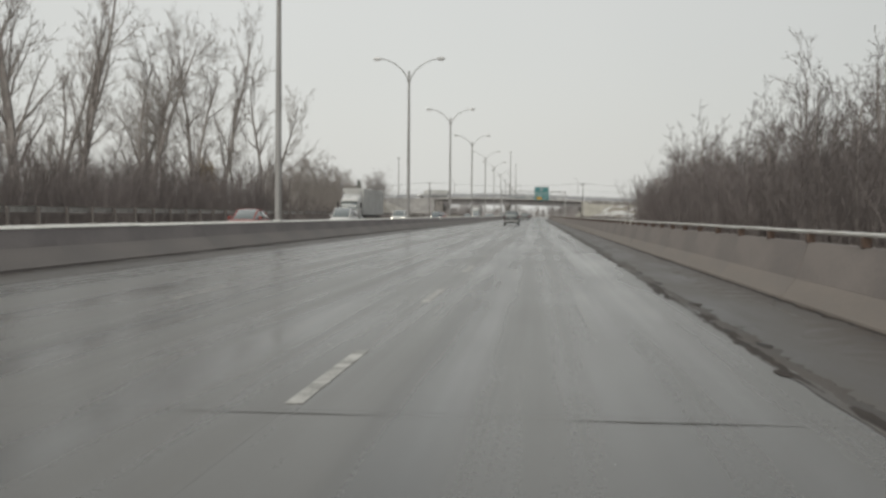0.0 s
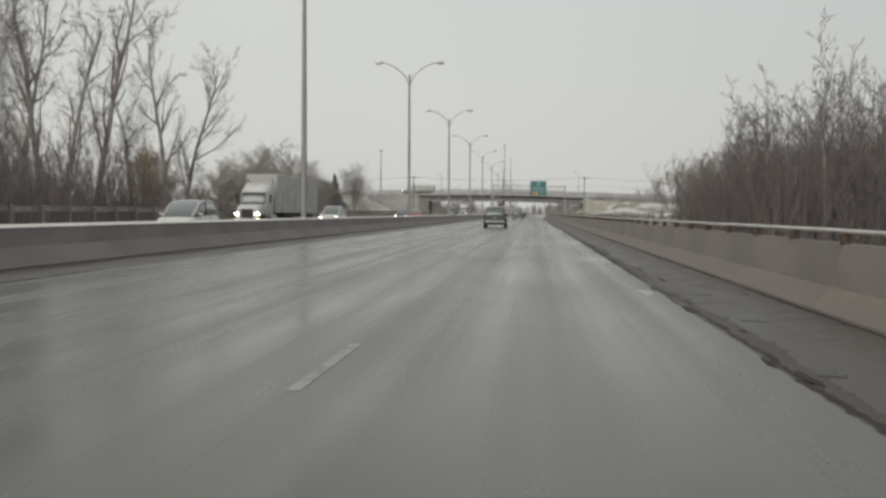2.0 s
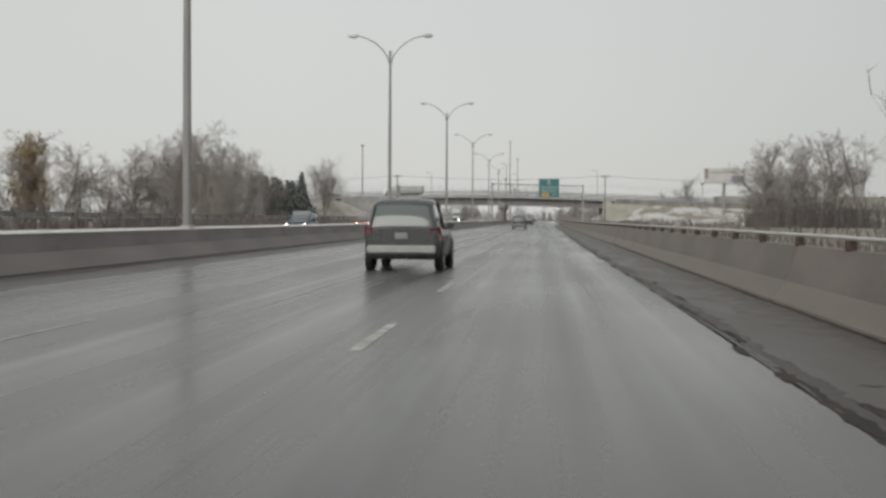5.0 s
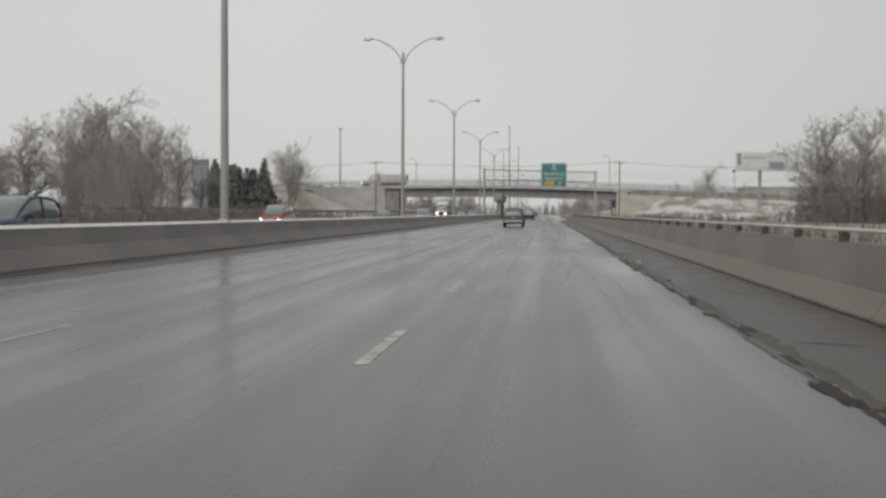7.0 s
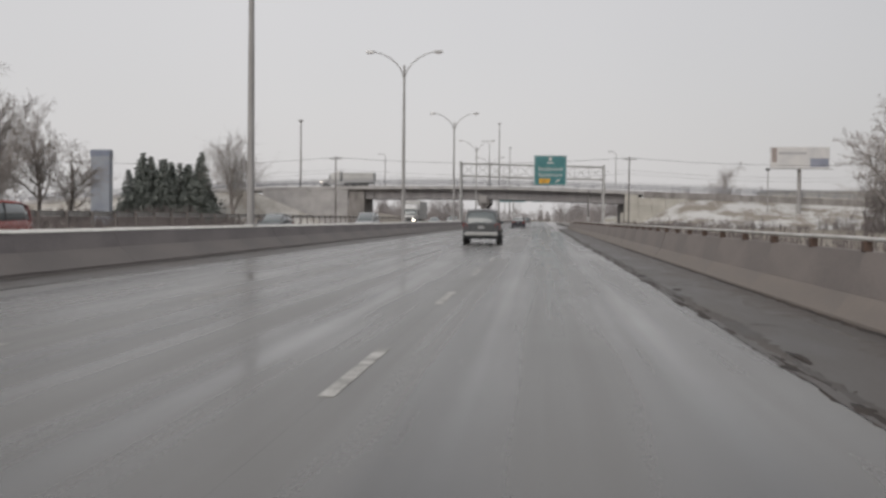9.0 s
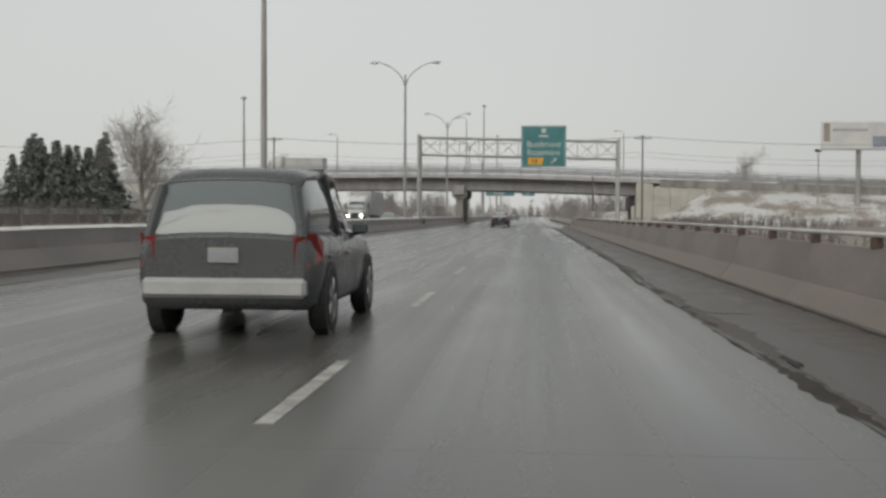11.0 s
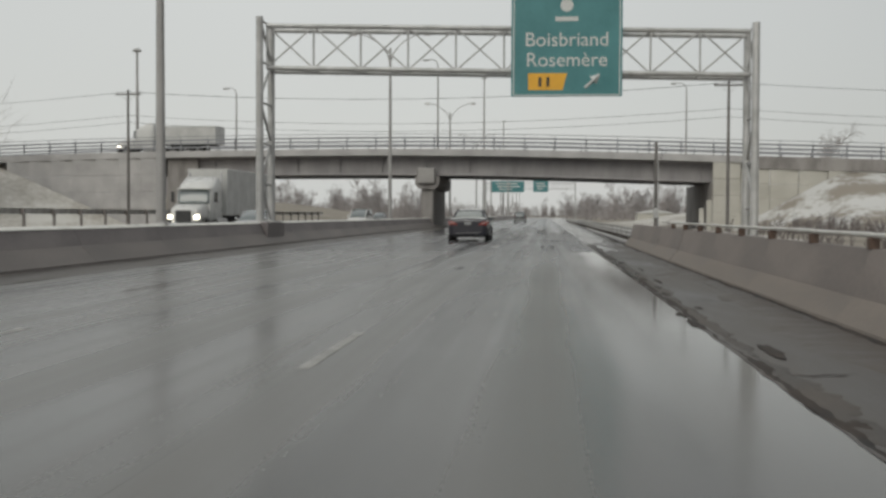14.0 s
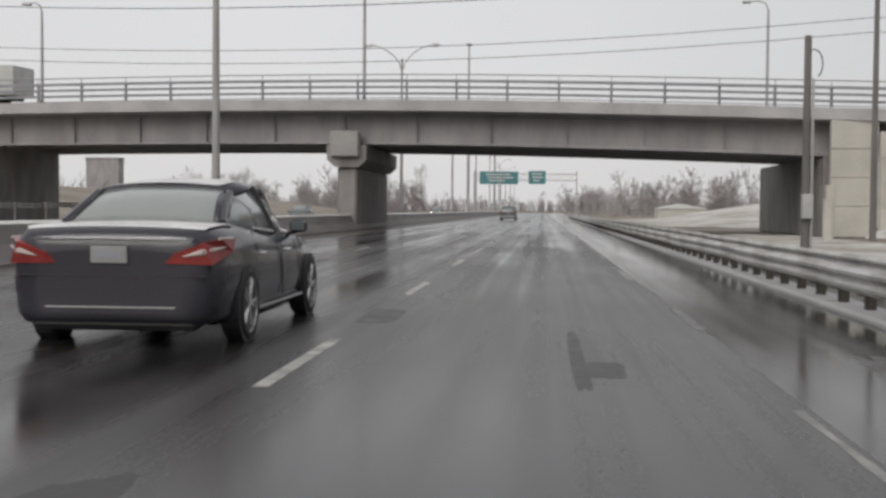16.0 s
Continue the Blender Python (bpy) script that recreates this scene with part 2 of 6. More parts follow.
SNOWY = mat("snow_patched_bank", (0.25, 0.225, 0.195), (0.52, 0.52, 0.515), rough=0.9, scale=0.32, fine=1.6, bump=0.6, spread=0.22, stretch=(0.7, 1, 2.0))
PALEBANK = mat("pale_dead_grass_bank", (0.30, 0.275, 0.24), (0.56, 0.55, 0.525), rough=0.95, scale=0.22, fine=2, bump=0.6, spread=0.45)
GREYWOOD = mat("weathered_grey_timber", (0.15, 0.132, 0.125), (0.22, 0.20, 0.19), rough=0.85, scale=2, fine=20, bump=0.3)
# Bark lightened so that its colour carries the haze over the bare trees.
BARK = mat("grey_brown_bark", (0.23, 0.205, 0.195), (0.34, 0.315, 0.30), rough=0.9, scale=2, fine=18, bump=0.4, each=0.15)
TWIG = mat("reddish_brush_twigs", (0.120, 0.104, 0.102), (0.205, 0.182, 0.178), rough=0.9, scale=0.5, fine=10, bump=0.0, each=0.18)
# Distance haze is mixed into this twig colour of the far woods.
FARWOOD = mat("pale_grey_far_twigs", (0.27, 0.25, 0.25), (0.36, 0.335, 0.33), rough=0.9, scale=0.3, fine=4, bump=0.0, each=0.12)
# Paler than spruce needles are, with haze put into the colour.
NEEDLE = mat("dark_spruce_needles", (0.12, 0.135, 0.125), (0.18, 0.20, 0.185), rough=0.85, scale=0.6, fine=8, bump=0.0, each=0.15)
OCHRE = mat("ochre_willow_twigs", (0.26, 0.195, 0.105), (0.36, 0.28, 0.17), rough=0.9, scale=0.5, fine=8, bump=0.0)
TYRE = mat("black_tyre_rubber", (0.018, 0.018, 0.019), (0.03, 0.03, 0.03), rough=0.75, scale=8, fine=40, bump=0.2)
RIM = mat("silver_alloy", (0.62, 0.62, 0.63), (0.5, 0.5, 0.5), rough=0.3, scale=8, fine=30, bump=0.0, metal=0.8)
CHROME = mat("chrome_trim", (0.82, 0.82, 0.83), rough=0.18, scale=4, bump=0.0, metal=1.0, rvar=0.05)
PLASTIC = mat("black_plastic", (0.025, 0.025, 0.026), (0.04, 0.04, 0.04), rough=0.55, scale=6, bump=0.05)
# Base colour lifted to stand in for sky reflected in the glass.
CARGLASS = glass_mat("dark_car_glass", (0.13, 0.15, 0.155))
REDLENS = mat("red_tail_lens", (0.29, 0.036, 0.030), (0.20, 0.026, 0.022), rough=0.2, scale=6, bump=0.0, rvar=0.05)
CLEARLENS = mat("clear_lens", (0.62, 0.55, 0.52), (0.5, 0.44, 0.42), rough=0.15, scale=6, bump=0.0, rvar=0.05)
HEADLAMP = lamp_mat("lit_headlamp", (1.0, 0.90, 0.74), 9.0)


def paint(name, a, rough=0.28, metal=0.25):
    return mat(name, a, tuple(c * 0.82 for c in a), rough=rough, scale=1.2, fine=20, bump=0.0, metal=metal, rvar=0.08)


# ---- mesh helpers ----
def part(name, bm, material, parent=None, label="", m=None):
    me = bpy.data.meshes.new(name)
    if isinstance(bm, tuple):
        me.from_pydata(bm[0], [], bm[1])
    else:
        bm.normal_update()
        bm.to_mesh(me)
        bm.free()
    me.materials.append(material)
    ob = new(name, me)
    if parent:
        ob.parent = parent
    if m is not None:
        ob.matrix_basis = m
    return tagged(ob, label)


def twin(ob, m, parent=None):
    """Another piece on the same mesh."""
    o = new(ob.name.split(".")[0], ob.data)
    o.parent = parent or ob.parent
    o.matrix_basis = m
    return o


def thing(name, label, category, x=0, y=0, z=0, group="", kind="", m=None):
    e = new(name)
    e.empty_display_size = 0.2
    e.matrix_basis = m if m is not None else pose(x, y, z)
    return tagged(e, label, category, group, kind)


def box(bm, x0, x1, y0, y1, z0, z1, bevel=0.0):
    c = bmesh.ops.create_cube(bm, size=1.0, matrix=Matrix.Translation(((x0 + x1) / 2, (y0 + y1) / 2, (z0 + z1) / 2)) @ Matrix.Diagonal((x1 - x0, y1 - y0, z1 - z0, 1)))
    if bevel:
        edges = list({e for v in c["verts"] for e in v.link_edges})
        bmesh.ops.bevel(bm, geom=edges, offset=bevel, segments=1, affect="EDGES")
    return bm


def cube(*a, bevel=0.0):
    return box(bmesh.new(), *a, bevel=bevel)


def rod(bm, a, b, r0, r1=None, sides=8):
    a, b = Vector(a), Vector(b)
    d = b - a
    m = Matrix.Translation((a + b) / 2) @ d.to_track_quat("Z", "Y").to_matrix().to_4x4()
    bmesh.ops.create_cone(bm, cap_ends=True, segments=sides, radius1=r0, radius2=r0 if r1 is None else r1, depth=d.length, matrix=m)
    return bm


def bar(*a, **k):
    return rod(bmesh.new(), *a, **k)


def tube(bm, pts, radii, sides=6):
    """One continuous bent pipe through pts."""
    pts = [Vector(p) for p in pts]
    rings = []
    for i, p in enumerate(pts):
        d = (pts[min(i + 1, len(pts) - 1)] - pts[max(i - 1, 0)]).normalized()
        u = d.cross(Vector((0.31, 0.95, 0.02)) if abs(d.y) < 0.9 else Vector((1, 0, 0))).normalized()
        w = d.cross(u)
        rings.append([bm.verts.new(p + radii[i] * (math.cos(2 * math.pi * k / sides) * u + math.sin(2 * math.pi * k / sides) * w)) for k in range(sides)])
    for a, b in zip(rings, rings[1:]):
        for k in range(sides):
            bm.faces.new((a[k], a[(k + 1) % sides], b[(k + 1) % sides], b[k]))
    bm.faces.new(rings[0][::-1])
    bm.faces.new(rings[-1])
    bmesh.ops.recalc_face_normals(bm, faces=bm.faces)
    return bm


def extrude_y(profile, y0, y1):
    """A closed profile of (x, z) pulled along y."""
    n = len(profile)
    v = [(x, y0, z) for x, z in profile] + [(x, y1, z) for x, z in profile]
    f = [(i, (i + 1) % n, n + (i + 1) % n, n + i) for i in range(n)] + [tuple(range(n))[::-1], tuple(range(n, 2 * n))]
    bm = bmesh.new()
    vs = [bm.verts.new(c) for c in v]
    for q in f:
        bm.faces.new([vs[i] for i in q])
    bmesh.ops.recalc_face_normals(bm, faces=bm.faces)
    return bm


def sheet(xs, ys, height, material, name, parent=None, **k):
    v = [(x, y, height(x, y)) for y in ys for x in xs]
    n = len(xs)
    f = [(j * n + i, j * n + i + 1, (j + 1) * n + i + 1, (j + 1) * n + i) for j in range(len(ys) - 1) for i in range(n - 1)]
    ob = part(name, (v, f), material, parent, **k)
    for pl in ob.data.polygons:
        pl.use_smooth = True
    return ob


# ---- ground and carriageways ----
ground = tagged(part("ground", ([(-2500, -600, -0.12), (2500, -600, -0.12), (2500, 4500, -0.12), (-2500, 4500, -0.12)], [(0, 1, 2, 3)]), GROUND),
                "brown winter grass with thin snow, flat to the horizon", "ground", kind="structure")
road = thing("road", "wet grey concrete freeway carriageway with three lanes", "road", kind="structure")
JOINT = 19.35
first = part("slab", cube(-1.85, 1.85, 0.002, JOINT - 0.002, -0.25, 0.0, bevel=0.001), SLAB, road)
first.matrix_basis = pose(0, -30.3, 0)
for lane in range(3):
    for k in range(-2, 19):
        if lane or k != -2:
            twin(first, pose(-3.7 * lane, 7.3 + JOINT * k, 0.0))
new_road = sheet(np.linspace(-9.25, 1.84, 8), np.arange(362.3, 905, 6.0), lambda x, y: 0.002, NEWROAD, "dark_asphalt", road, label="dark wet asphalt surface")
dash = part("lane_dash", cube(-0.06, 0.06, 0.0, 3.0, 0.0, 0.004), PAINT, road)
dash.matrix_basis = pose(-1.85, -10.48, 0.001)
old_dash = part("lane_dash", cube(-0.055, 0.055, 0.0, 2.9, 0.0, 0.003), WORN, road, "worn, half rubbed off")
old_dash.matrix_basis = pose(-5.55, -10.48, 0.001)
for k in [*range(1, 39), *range(42, 85)]:
    twin(dash if k < 5 or 13 < k < 35 or k > 38 else old_dash, pose(-1.85, -10.48 + 9 * k, 0.001))
    # From k = 44 brighter paint stands in for water glare along this line.
    twin(old_dash if k < 44 else dash, pose(-5.55, -10.48 + 9 * k, 0.001))
faint_dash = part("lane_dash", cube(-0.055, 0.055, 0.0, 2.9, 0.0, 0.002), FAINT, road, "almost rubbed off")
faint_dash.matrix_basis = pose(-5.55, 362.52, 0.003)
for k in range(0, 28):
    twin(old_dash if k else faint_dash, pose(1.75 if k else 1.82, 381.0 + 9 * k, 0.003))
v, f = [], []
for i in range(136):
    y = 349 + 0.2 * i
    c = 1.83 - 0.006 * max(0, y - 362) + 0.008 * noise.noise((y * 0.9, 0, 3))
    w = 0.034 + 0.03 * noise.noise((y * 0.9, 1, 3))
    h = 0.0012 if y < 362 else 0.0034
    v += [(c - w, y, h), (c + w, y, h)]
    if i:
        f.append((2 * i - 2, 2 * i - 1, 2 * i + 1, 2 * i))
part("edge_line", (v, f), WORN, road, "worn solid edge line")
part("edge_line", cube(-0.06, 0.06, 400, 800, 0.0, 0.003), WORN, road, m=pose(-9.1, 0, 0.001))
rng = np.random.default_rng(5)
shoulder = thing("shoulder", "dark patched asphalt shoulder with grit and puddles", "road", kind="structure")
EY = [-40, 10, 30, 40, 46, 52, 90, 99, 130, 156, 172, 180, 191, 203, 214, 222, 250, 275, 283, 306, 315, 332, 345, 360, 380]
EX = [1.8, 1.74, 1.8, 1.79, 1.9, 1.83, 1.93, 1.86, 1.88, 1.74, 1.68, 1.71, 1.62, 1.74, 1.74, 1.78, 1.8, 1.72, 1.85, 1.87, 1.91, 1.83, 1.9, 1.9, 1.88]


def edge_x(y):
    """The ragged line where the shoulder's asphalt meets, or laps over, the slabs."""
    return float(np.interp(y, EY, EX)) + 0.035 * noise.noise((2.0, y * 0.35, 0)) + 0.03 * noise.noise((5.0, y * 1.3, 0)) + 0.02 * noise.noise((9.0, y * 4.0, 0))


v, f = [], []
rows = np.arange(-40, 373, 0.4)
for y in rows:
    e = edge_x(y)
    for x in (e, e + 0.03, 1.98, 2.25, 2.5, 2.75, 3.1, 3.5):
        lap = 0.004 if x < 1.97 else -0.004
        v.append((x, y, lap + 0.005 * noise.noise((x * 1.3, y * 0.4, 1))))
for r in range(len(rows) - 1):
    for c in range(7):
        a = 8 * r + c
        f.append((a, a + 1, a + 9, a + 8))
part("asphalt_strip", (v, f), ASPHALT, shoulder)
sheet(np.linspace(1.84, 9.0, 12), np.arange(372, 900, 4.0), lambda x, y: -0.002, EXITROAD, "exit_lane", shoulder)
sheet(np.linspace(-11.1, -9.24, 7), np.arange(-40, 900, 1.5), lambda x, y: -0.012 + 0.015 * noise.noise((x, y * 0.3, 5)), ASPHALT, "inner_strip", shoulder)


def ragged(x0, y0, y1, wide, seed, step=0.35, high=0.015, jag=1.0, shift=0.0):
    """A ragged strip of loose wet grit along a joint."""
    v, f, y = [], [], y0
    while y < y1:
        g = 0.035 * noise.noise((seed, y * 0.35, 0)) + 0.04 * noise.noise((seed + 7, y * 1.3, 0)) + 0.05 * jag * noise.noise((seed + 3, y * 4.3, 0))
        w = wide * max(0.06, 0.55 + 1.3 * noise.noise((seed, y * 0.22, 9)) + jag * (0.7 * noise.noise((seed, y * 2.1, 4)) + 0.7 * noise.noise((seed, y * 5.7, 4))) + (1 - jag) * 0.6 * noise.noise((seed, y * 0.6, 4)))
        c = (edge_x(y) if x0 is None else x0) + g + shift
        v += [(c - w / 2, y, -0.004), (c - w * 0.15, y, high), (c + w * 0.2, y, high), (c + w / 2, y, -0.004)]
        y += step
    n = len(v) // 4
    for i in range(n - 1):
        for j in range(3):
            a = 4 * i + j
            f.append((a, a + 1, a + 5, a + 4))
    return v, f


tagged(part("grit_joint", ragged(None, -40, 372, 0.20, 1, 0.08, 0.004, 0.6, 0.05), JOINTDIRT), "dark broken joint full of wet grit beside the slabs", "debris", kind="stuff")
tagged(part("grit_joint", ragged(None, -40, 372, 0.36, 51, 0.09, 0.006, 0.6, 0.17), SILT), "dark washed-out dirt along the broken slab edge", "debris", kind="stuff")
v, f = [], []
for k in range(230):
    y = -14 + 1.68 * k + rng.uniform(-0.8, 0.8)
    x = edge_x(y) + rng.uniform(-0.02, 0.12) + (0.1 if y > 340 else 0.0) + (rng.uniform(0.05, 0.3) if k % 3 == 0 else 0.0)
    rx, ry = rng.uniform(0.03, 0.085), rng.uniform(0.15, 0.7)
    b = len(v)
    v.append((x, y, 0.013))
    for i in range(18):
        a = 2 * math.pi * i / 18
        q = 1 + 0.6 * noise.noise((math.cos(a) * 1.6 + k * 3.3, math.sin(a) * 1.6, k * 1.7)) + 0.4 * noise.noise((math.cos(a) * 4 + k, math.sin(a) * 4, k * 0.7))
        v.append((x + rx * q * math.cos(a), y + ry * q * math.sin(a), 0.006))
    f += [(b, b + 1 + i, b + 1 + (i + 1) % 18) for i in range(18)]
tagged(part("edge_breaks", (v, f), JOINTDIRT), "broken dark chunks and holes along the ragged pavement edge", "debris", kind="stuff")
v, f = [], []
for k in range(48):
    y = -12 + 8.0 * k + rng.uniform(-1.5, 1.5)
    e = edge_x(y)
    x0 = e + rng.uniform(0.0, 0.45)
    x1 = min(3.2, x0 + rng.uniform(0.25, 1.0))
    w0, bend = rng.uniform(0.02, 0.06), rng.uniform(-0.25, 0.25)
    b = len(v)
    for i in range(13):
        u = i / 12
        w = w0 * math.sin(math.pi * (0.06 + 0.9 * u)) * (0.8 + 0.9 * noise.noise((u * 6, k * 3.1, 0)))
        c = y + bend * u * u + 0.12 * noise.noise((u * 3, k * 1.7, 5))
        v += [(x0 + (x1 - x0) * u, c - w, 0.0035), (x0 + (x1 - x0) * u, c + w, 0.0035)]
        if i:
            f.append((b + 2 * i - 2, b + 2 * i, b + 2 * i + 1, b + 2 * i - 1))
tagged(part("shoulder_cracks", (v, f), JOINTDIRT), "short dark cracks and mud streaks across the shoulder asphalt", "road crack", kind="stuff")
tagged(part("grit_joint", ragged(-9.32, -40, 365, 0.16, 11, 0.7), CRACK), "dark wet joint along the inner lane edge", "debris", kind="stuff")
tagged(part("grit_drift", ragged(3.43, -40, 372, 0.11, 41, 0.25, 0.02), JOINTDIRT), "dark broken line of dirt at the barrier foot", "debris", kind="stuff")
tagged(part("grit_drift", ragged(3.08, -40, 372, 0.95, 21, 0.3, 0.007, 0.15), DIRT), "dirt drift against the barrier foot", "debris", kind="stuff")
tagged(part("grit_drift", ragged(-10.75, -40, 500, 0.40, 31, 0.5, 0.014, 0.3), DIRT), "dirt drift along the median barrier foot", "debris", kind="stuff")
v, f = [], []
for k in range(500):
    x, y, s = 1.9 + abs(rng.normal(0, 0.10)) if rng.random() < 0.7 else 3.3 - abs(rng.normal(0, 0.1)), rng.uniform(-10, 372), rng.uniform(0.006, 0.018)
    b = len(v)
    v += [(x - s, y - s, 0), (x + s, y - s * 0.7, 0), (x + s * 0.8, y + s, 0), (x - s * 0.7, y + s * 1.2, 0), (x, y, s * 0.8)]
    f += [(b, b + 1, b + 4), (b + 1, b + 2, b + 4), (b + 2, b + 3, b + 4), (b + 3, b, b + 4)]
tagged(part("gravel", (v, f), CRACK), "loose stones and asphalt crumbs on the shoulder", "debris", kind="stuff")
cross = thing("cross_cracks", "dark sealed cracks across the concrete lanes", "road crack", kind="structure")
for k, (x0, x1, y) in enumerate(((-9.2, 1.8, 7.3), (-9.2, 1.8, 46.0), (-4, 1.8, 65.35), (-9.2, 1.8, 84.7), (-2, 3.0, 187.8), (-1.0, 1.8, 303.0), (-6, 2.4, 361.5), (0.55, 1.78, 157.62))):
    v, f = [], []
    for i in range(60):
        x = x0 + (x1 - x0) * i / 59
        w = max(0.002, 0.006 + 0.035 * noise.noise((x * 0.8, k * 5.0, 0)))
        c = y + 0.05 * noise.noise((x * 0.9, k * 3.0, 2)) - 0.02 * (x - x0)
        v += [(x, c - w, 0.003), (x, c + w, 0.003)]
        if i:
            f.append((2 * i - 2, 2 * i, 2 * i + 1, 2 * i - 1))
    part("crack", (v, f), CRACK, cross)
opposite = thing("opposite_road", "wet grey carriageway for oncoming traffic", "road", kind="structure")
sheet(np.linspace(-27.2, -12.15, 8), np.arange(-60, 900, 8.0), lambda x, y: 0.0, OLDROAD, "carriageway", opposite)
for k in range(0, 70):
    for x in (-15.9, -19.6, -23.3):
        twin(old_dash, pose(x, -10 + 9 * k, 0.004), opposite)


# ---- concrete barriers ----
def barrier(name, label, x, y0, count, length, side, material, face, top=0.90, foot=None):
    """Safety-shape wall in precast lengths; side: -1 if its traffic face looks to -x, 1 if to +x, 0 for both."""
    whole = thing(name, label, "barrier", x, y0, 0, kind="structure")
    flat = [(0.12, 0.0), (0.10, top)]
    right = face if side >= 0 else flat
    left = face if side <= 0 else flat
    knee = face[2]
    lower = lambda half: half[:3] if half is face else half[:1] + [(half[0][0], knee[1])]
    upper = lambda half: half[2:] if half is face else [(half[0][0], knee[1]), half[1]]
    prof = [(-a, b) for a, b in upper(left)] + [(a, b) for a, b in reversed(upper(right))]
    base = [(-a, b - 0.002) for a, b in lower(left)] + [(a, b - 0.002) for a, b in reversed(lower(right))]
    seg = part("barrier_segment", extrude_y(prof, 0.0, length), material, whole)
    kerb = part("barrier_foot", extrude_y(base, 0.0, length), foot or FOOT, whole, "sloping foot, toned apart from the face")
    for k in range(1, count):
        m = pose(rng.normal(0, 0.003), length * k, abs(rng.normal(0, 0.002)), 0, 0, rng.normal(0, 0.02))
        twin(seg, m)
        twin(kerb, m)
    return whole


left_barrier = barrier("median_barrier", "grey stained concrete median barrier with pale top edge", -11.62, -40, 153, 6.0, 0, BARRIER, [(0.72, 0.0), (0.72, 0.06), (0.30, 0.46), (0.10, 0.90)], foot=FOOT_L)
cope = part("coping", extrude_y([(-0.135, 0.862), (-0.135, 0.878), (-0.055, 0.945), (0.055, 0.945), (0.135, 0.878), (0.135, 0.862)], 0.002, 5.998), CAP, left_barrier)
for k in range(1, 153):
    twin(cope, pose(0, 6.0 * k, rng.normal(0, 0.003)))
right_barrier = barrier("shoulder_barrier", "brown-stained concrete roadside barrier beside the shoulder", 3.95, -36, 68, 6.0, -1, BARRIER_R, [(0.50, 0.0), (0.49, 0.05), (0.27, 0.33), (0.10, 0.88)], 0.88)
rail = thing("parapet_rail", "bright steel tube rail on dark stub posts along the barrier top", "railing", 3.88, -36, 0)
stub = part("stub_post", cube(-0.06, 0.06, -0.075, 0.075, 0.875, 1.02, bevel=0.012), RUSTY, rail, "dark rusty stub post")
pipe = part("rail_tube", tube(bmesh.new(), [(-0.01, 0.0, 1.045), (-0.01, 2.999, 1.045)], [0.030, 0.030], 10), RAILWHITE, rail, "bright steel tube")
for k in range(1, 132):
    twin(stub, pose(0, 3.0 * k, 0))
    twin(pipe, pose(rng.normal(0, 0.004), 3.0 * k, rng.normal(0, 0.003)))


# ---- guardrails ----
def beam_mesh(length, z):
    wave = [(0.0, -0.155), (0.03, -0.13), (0.075, -0.10), (0.075, -0.06), (0.02, -0.015), (0.02, 0.015), (0.075, 0.06), (0.075, 0.10), (0.03, 0.13), (0.0, 0.155)]
    prof = [(-a, z + b) for a, b in wave] + [(-a + 0.006, z + b) for a, b in reversed(wave)]
    return extrude_y(prof, 0.0, length + 0.06)


def guardrail(name, label, x, y0, spans, z, span=3.81, flip=False, group="roadside guardrails", sag=0.01, close=False, wood=None):
    g = thing(name, label, "guardrail", m=pose(x, y0, 0, 0, 0, 180 if flip else 0), group=group)
    many = 3 if close else 1
    post = part("post", cube(0.10, 0.22, -0.07, 0.07, -0.1, z + 0.10, bevel=0.01), wood or TIMBER, g)
    block = part("spacer_block", cube(0.0, 0.10, -0.08, 0.08, z - 0.19, z + 0.14, bevel=0.01), wood or TIMBER, g)
    rail = part("beam", beam_mesh(span, z), RAIL, g)
    for k in range(1, spans):
        dy = (-1 if flip else 1) * 0 + span * k
        dz = rng.normal(0, sag)
        for q in range(many):
            twin(post, pose(0, dy + q * span / many, dz))
            twin(block, pose(0, dy + q * span / many, dz))
        twin(rail, pose(0, dy, dz))
    return g


guardrail("guardrail", "weathered steel beam guardrail on close posts beside the exit lane", 4.0, 373, 44, 0.43, sag=0.008, close=True)
kerb = thing("kerb", "low pale concrete kerb under the exit lane guardrail", "kerb", 4.12, 372.5, 0, kind="structure")
stone = part("kerb_stone", cube(-0.28, 0.30, 0.004, 2.996, -0.15, 0.075, bevel=0.03), BRIDGE, kerb)
for k in range(1, 55):
    twin(stone, pose(rng.normal(0, 0.008), 3.0 * k, rng.normal(0, 0.004)))
guardrail("guardrail", "second steel beam guardrail behind the exit lane rail", 5.7, 385, 40, 0.36, sag=0.008)
guardrail("guardrail", "steel beam guardrail at the far edge of the oncoming lanes", -27.6, -30, 130, 1.36, wood=GREYWOOD)


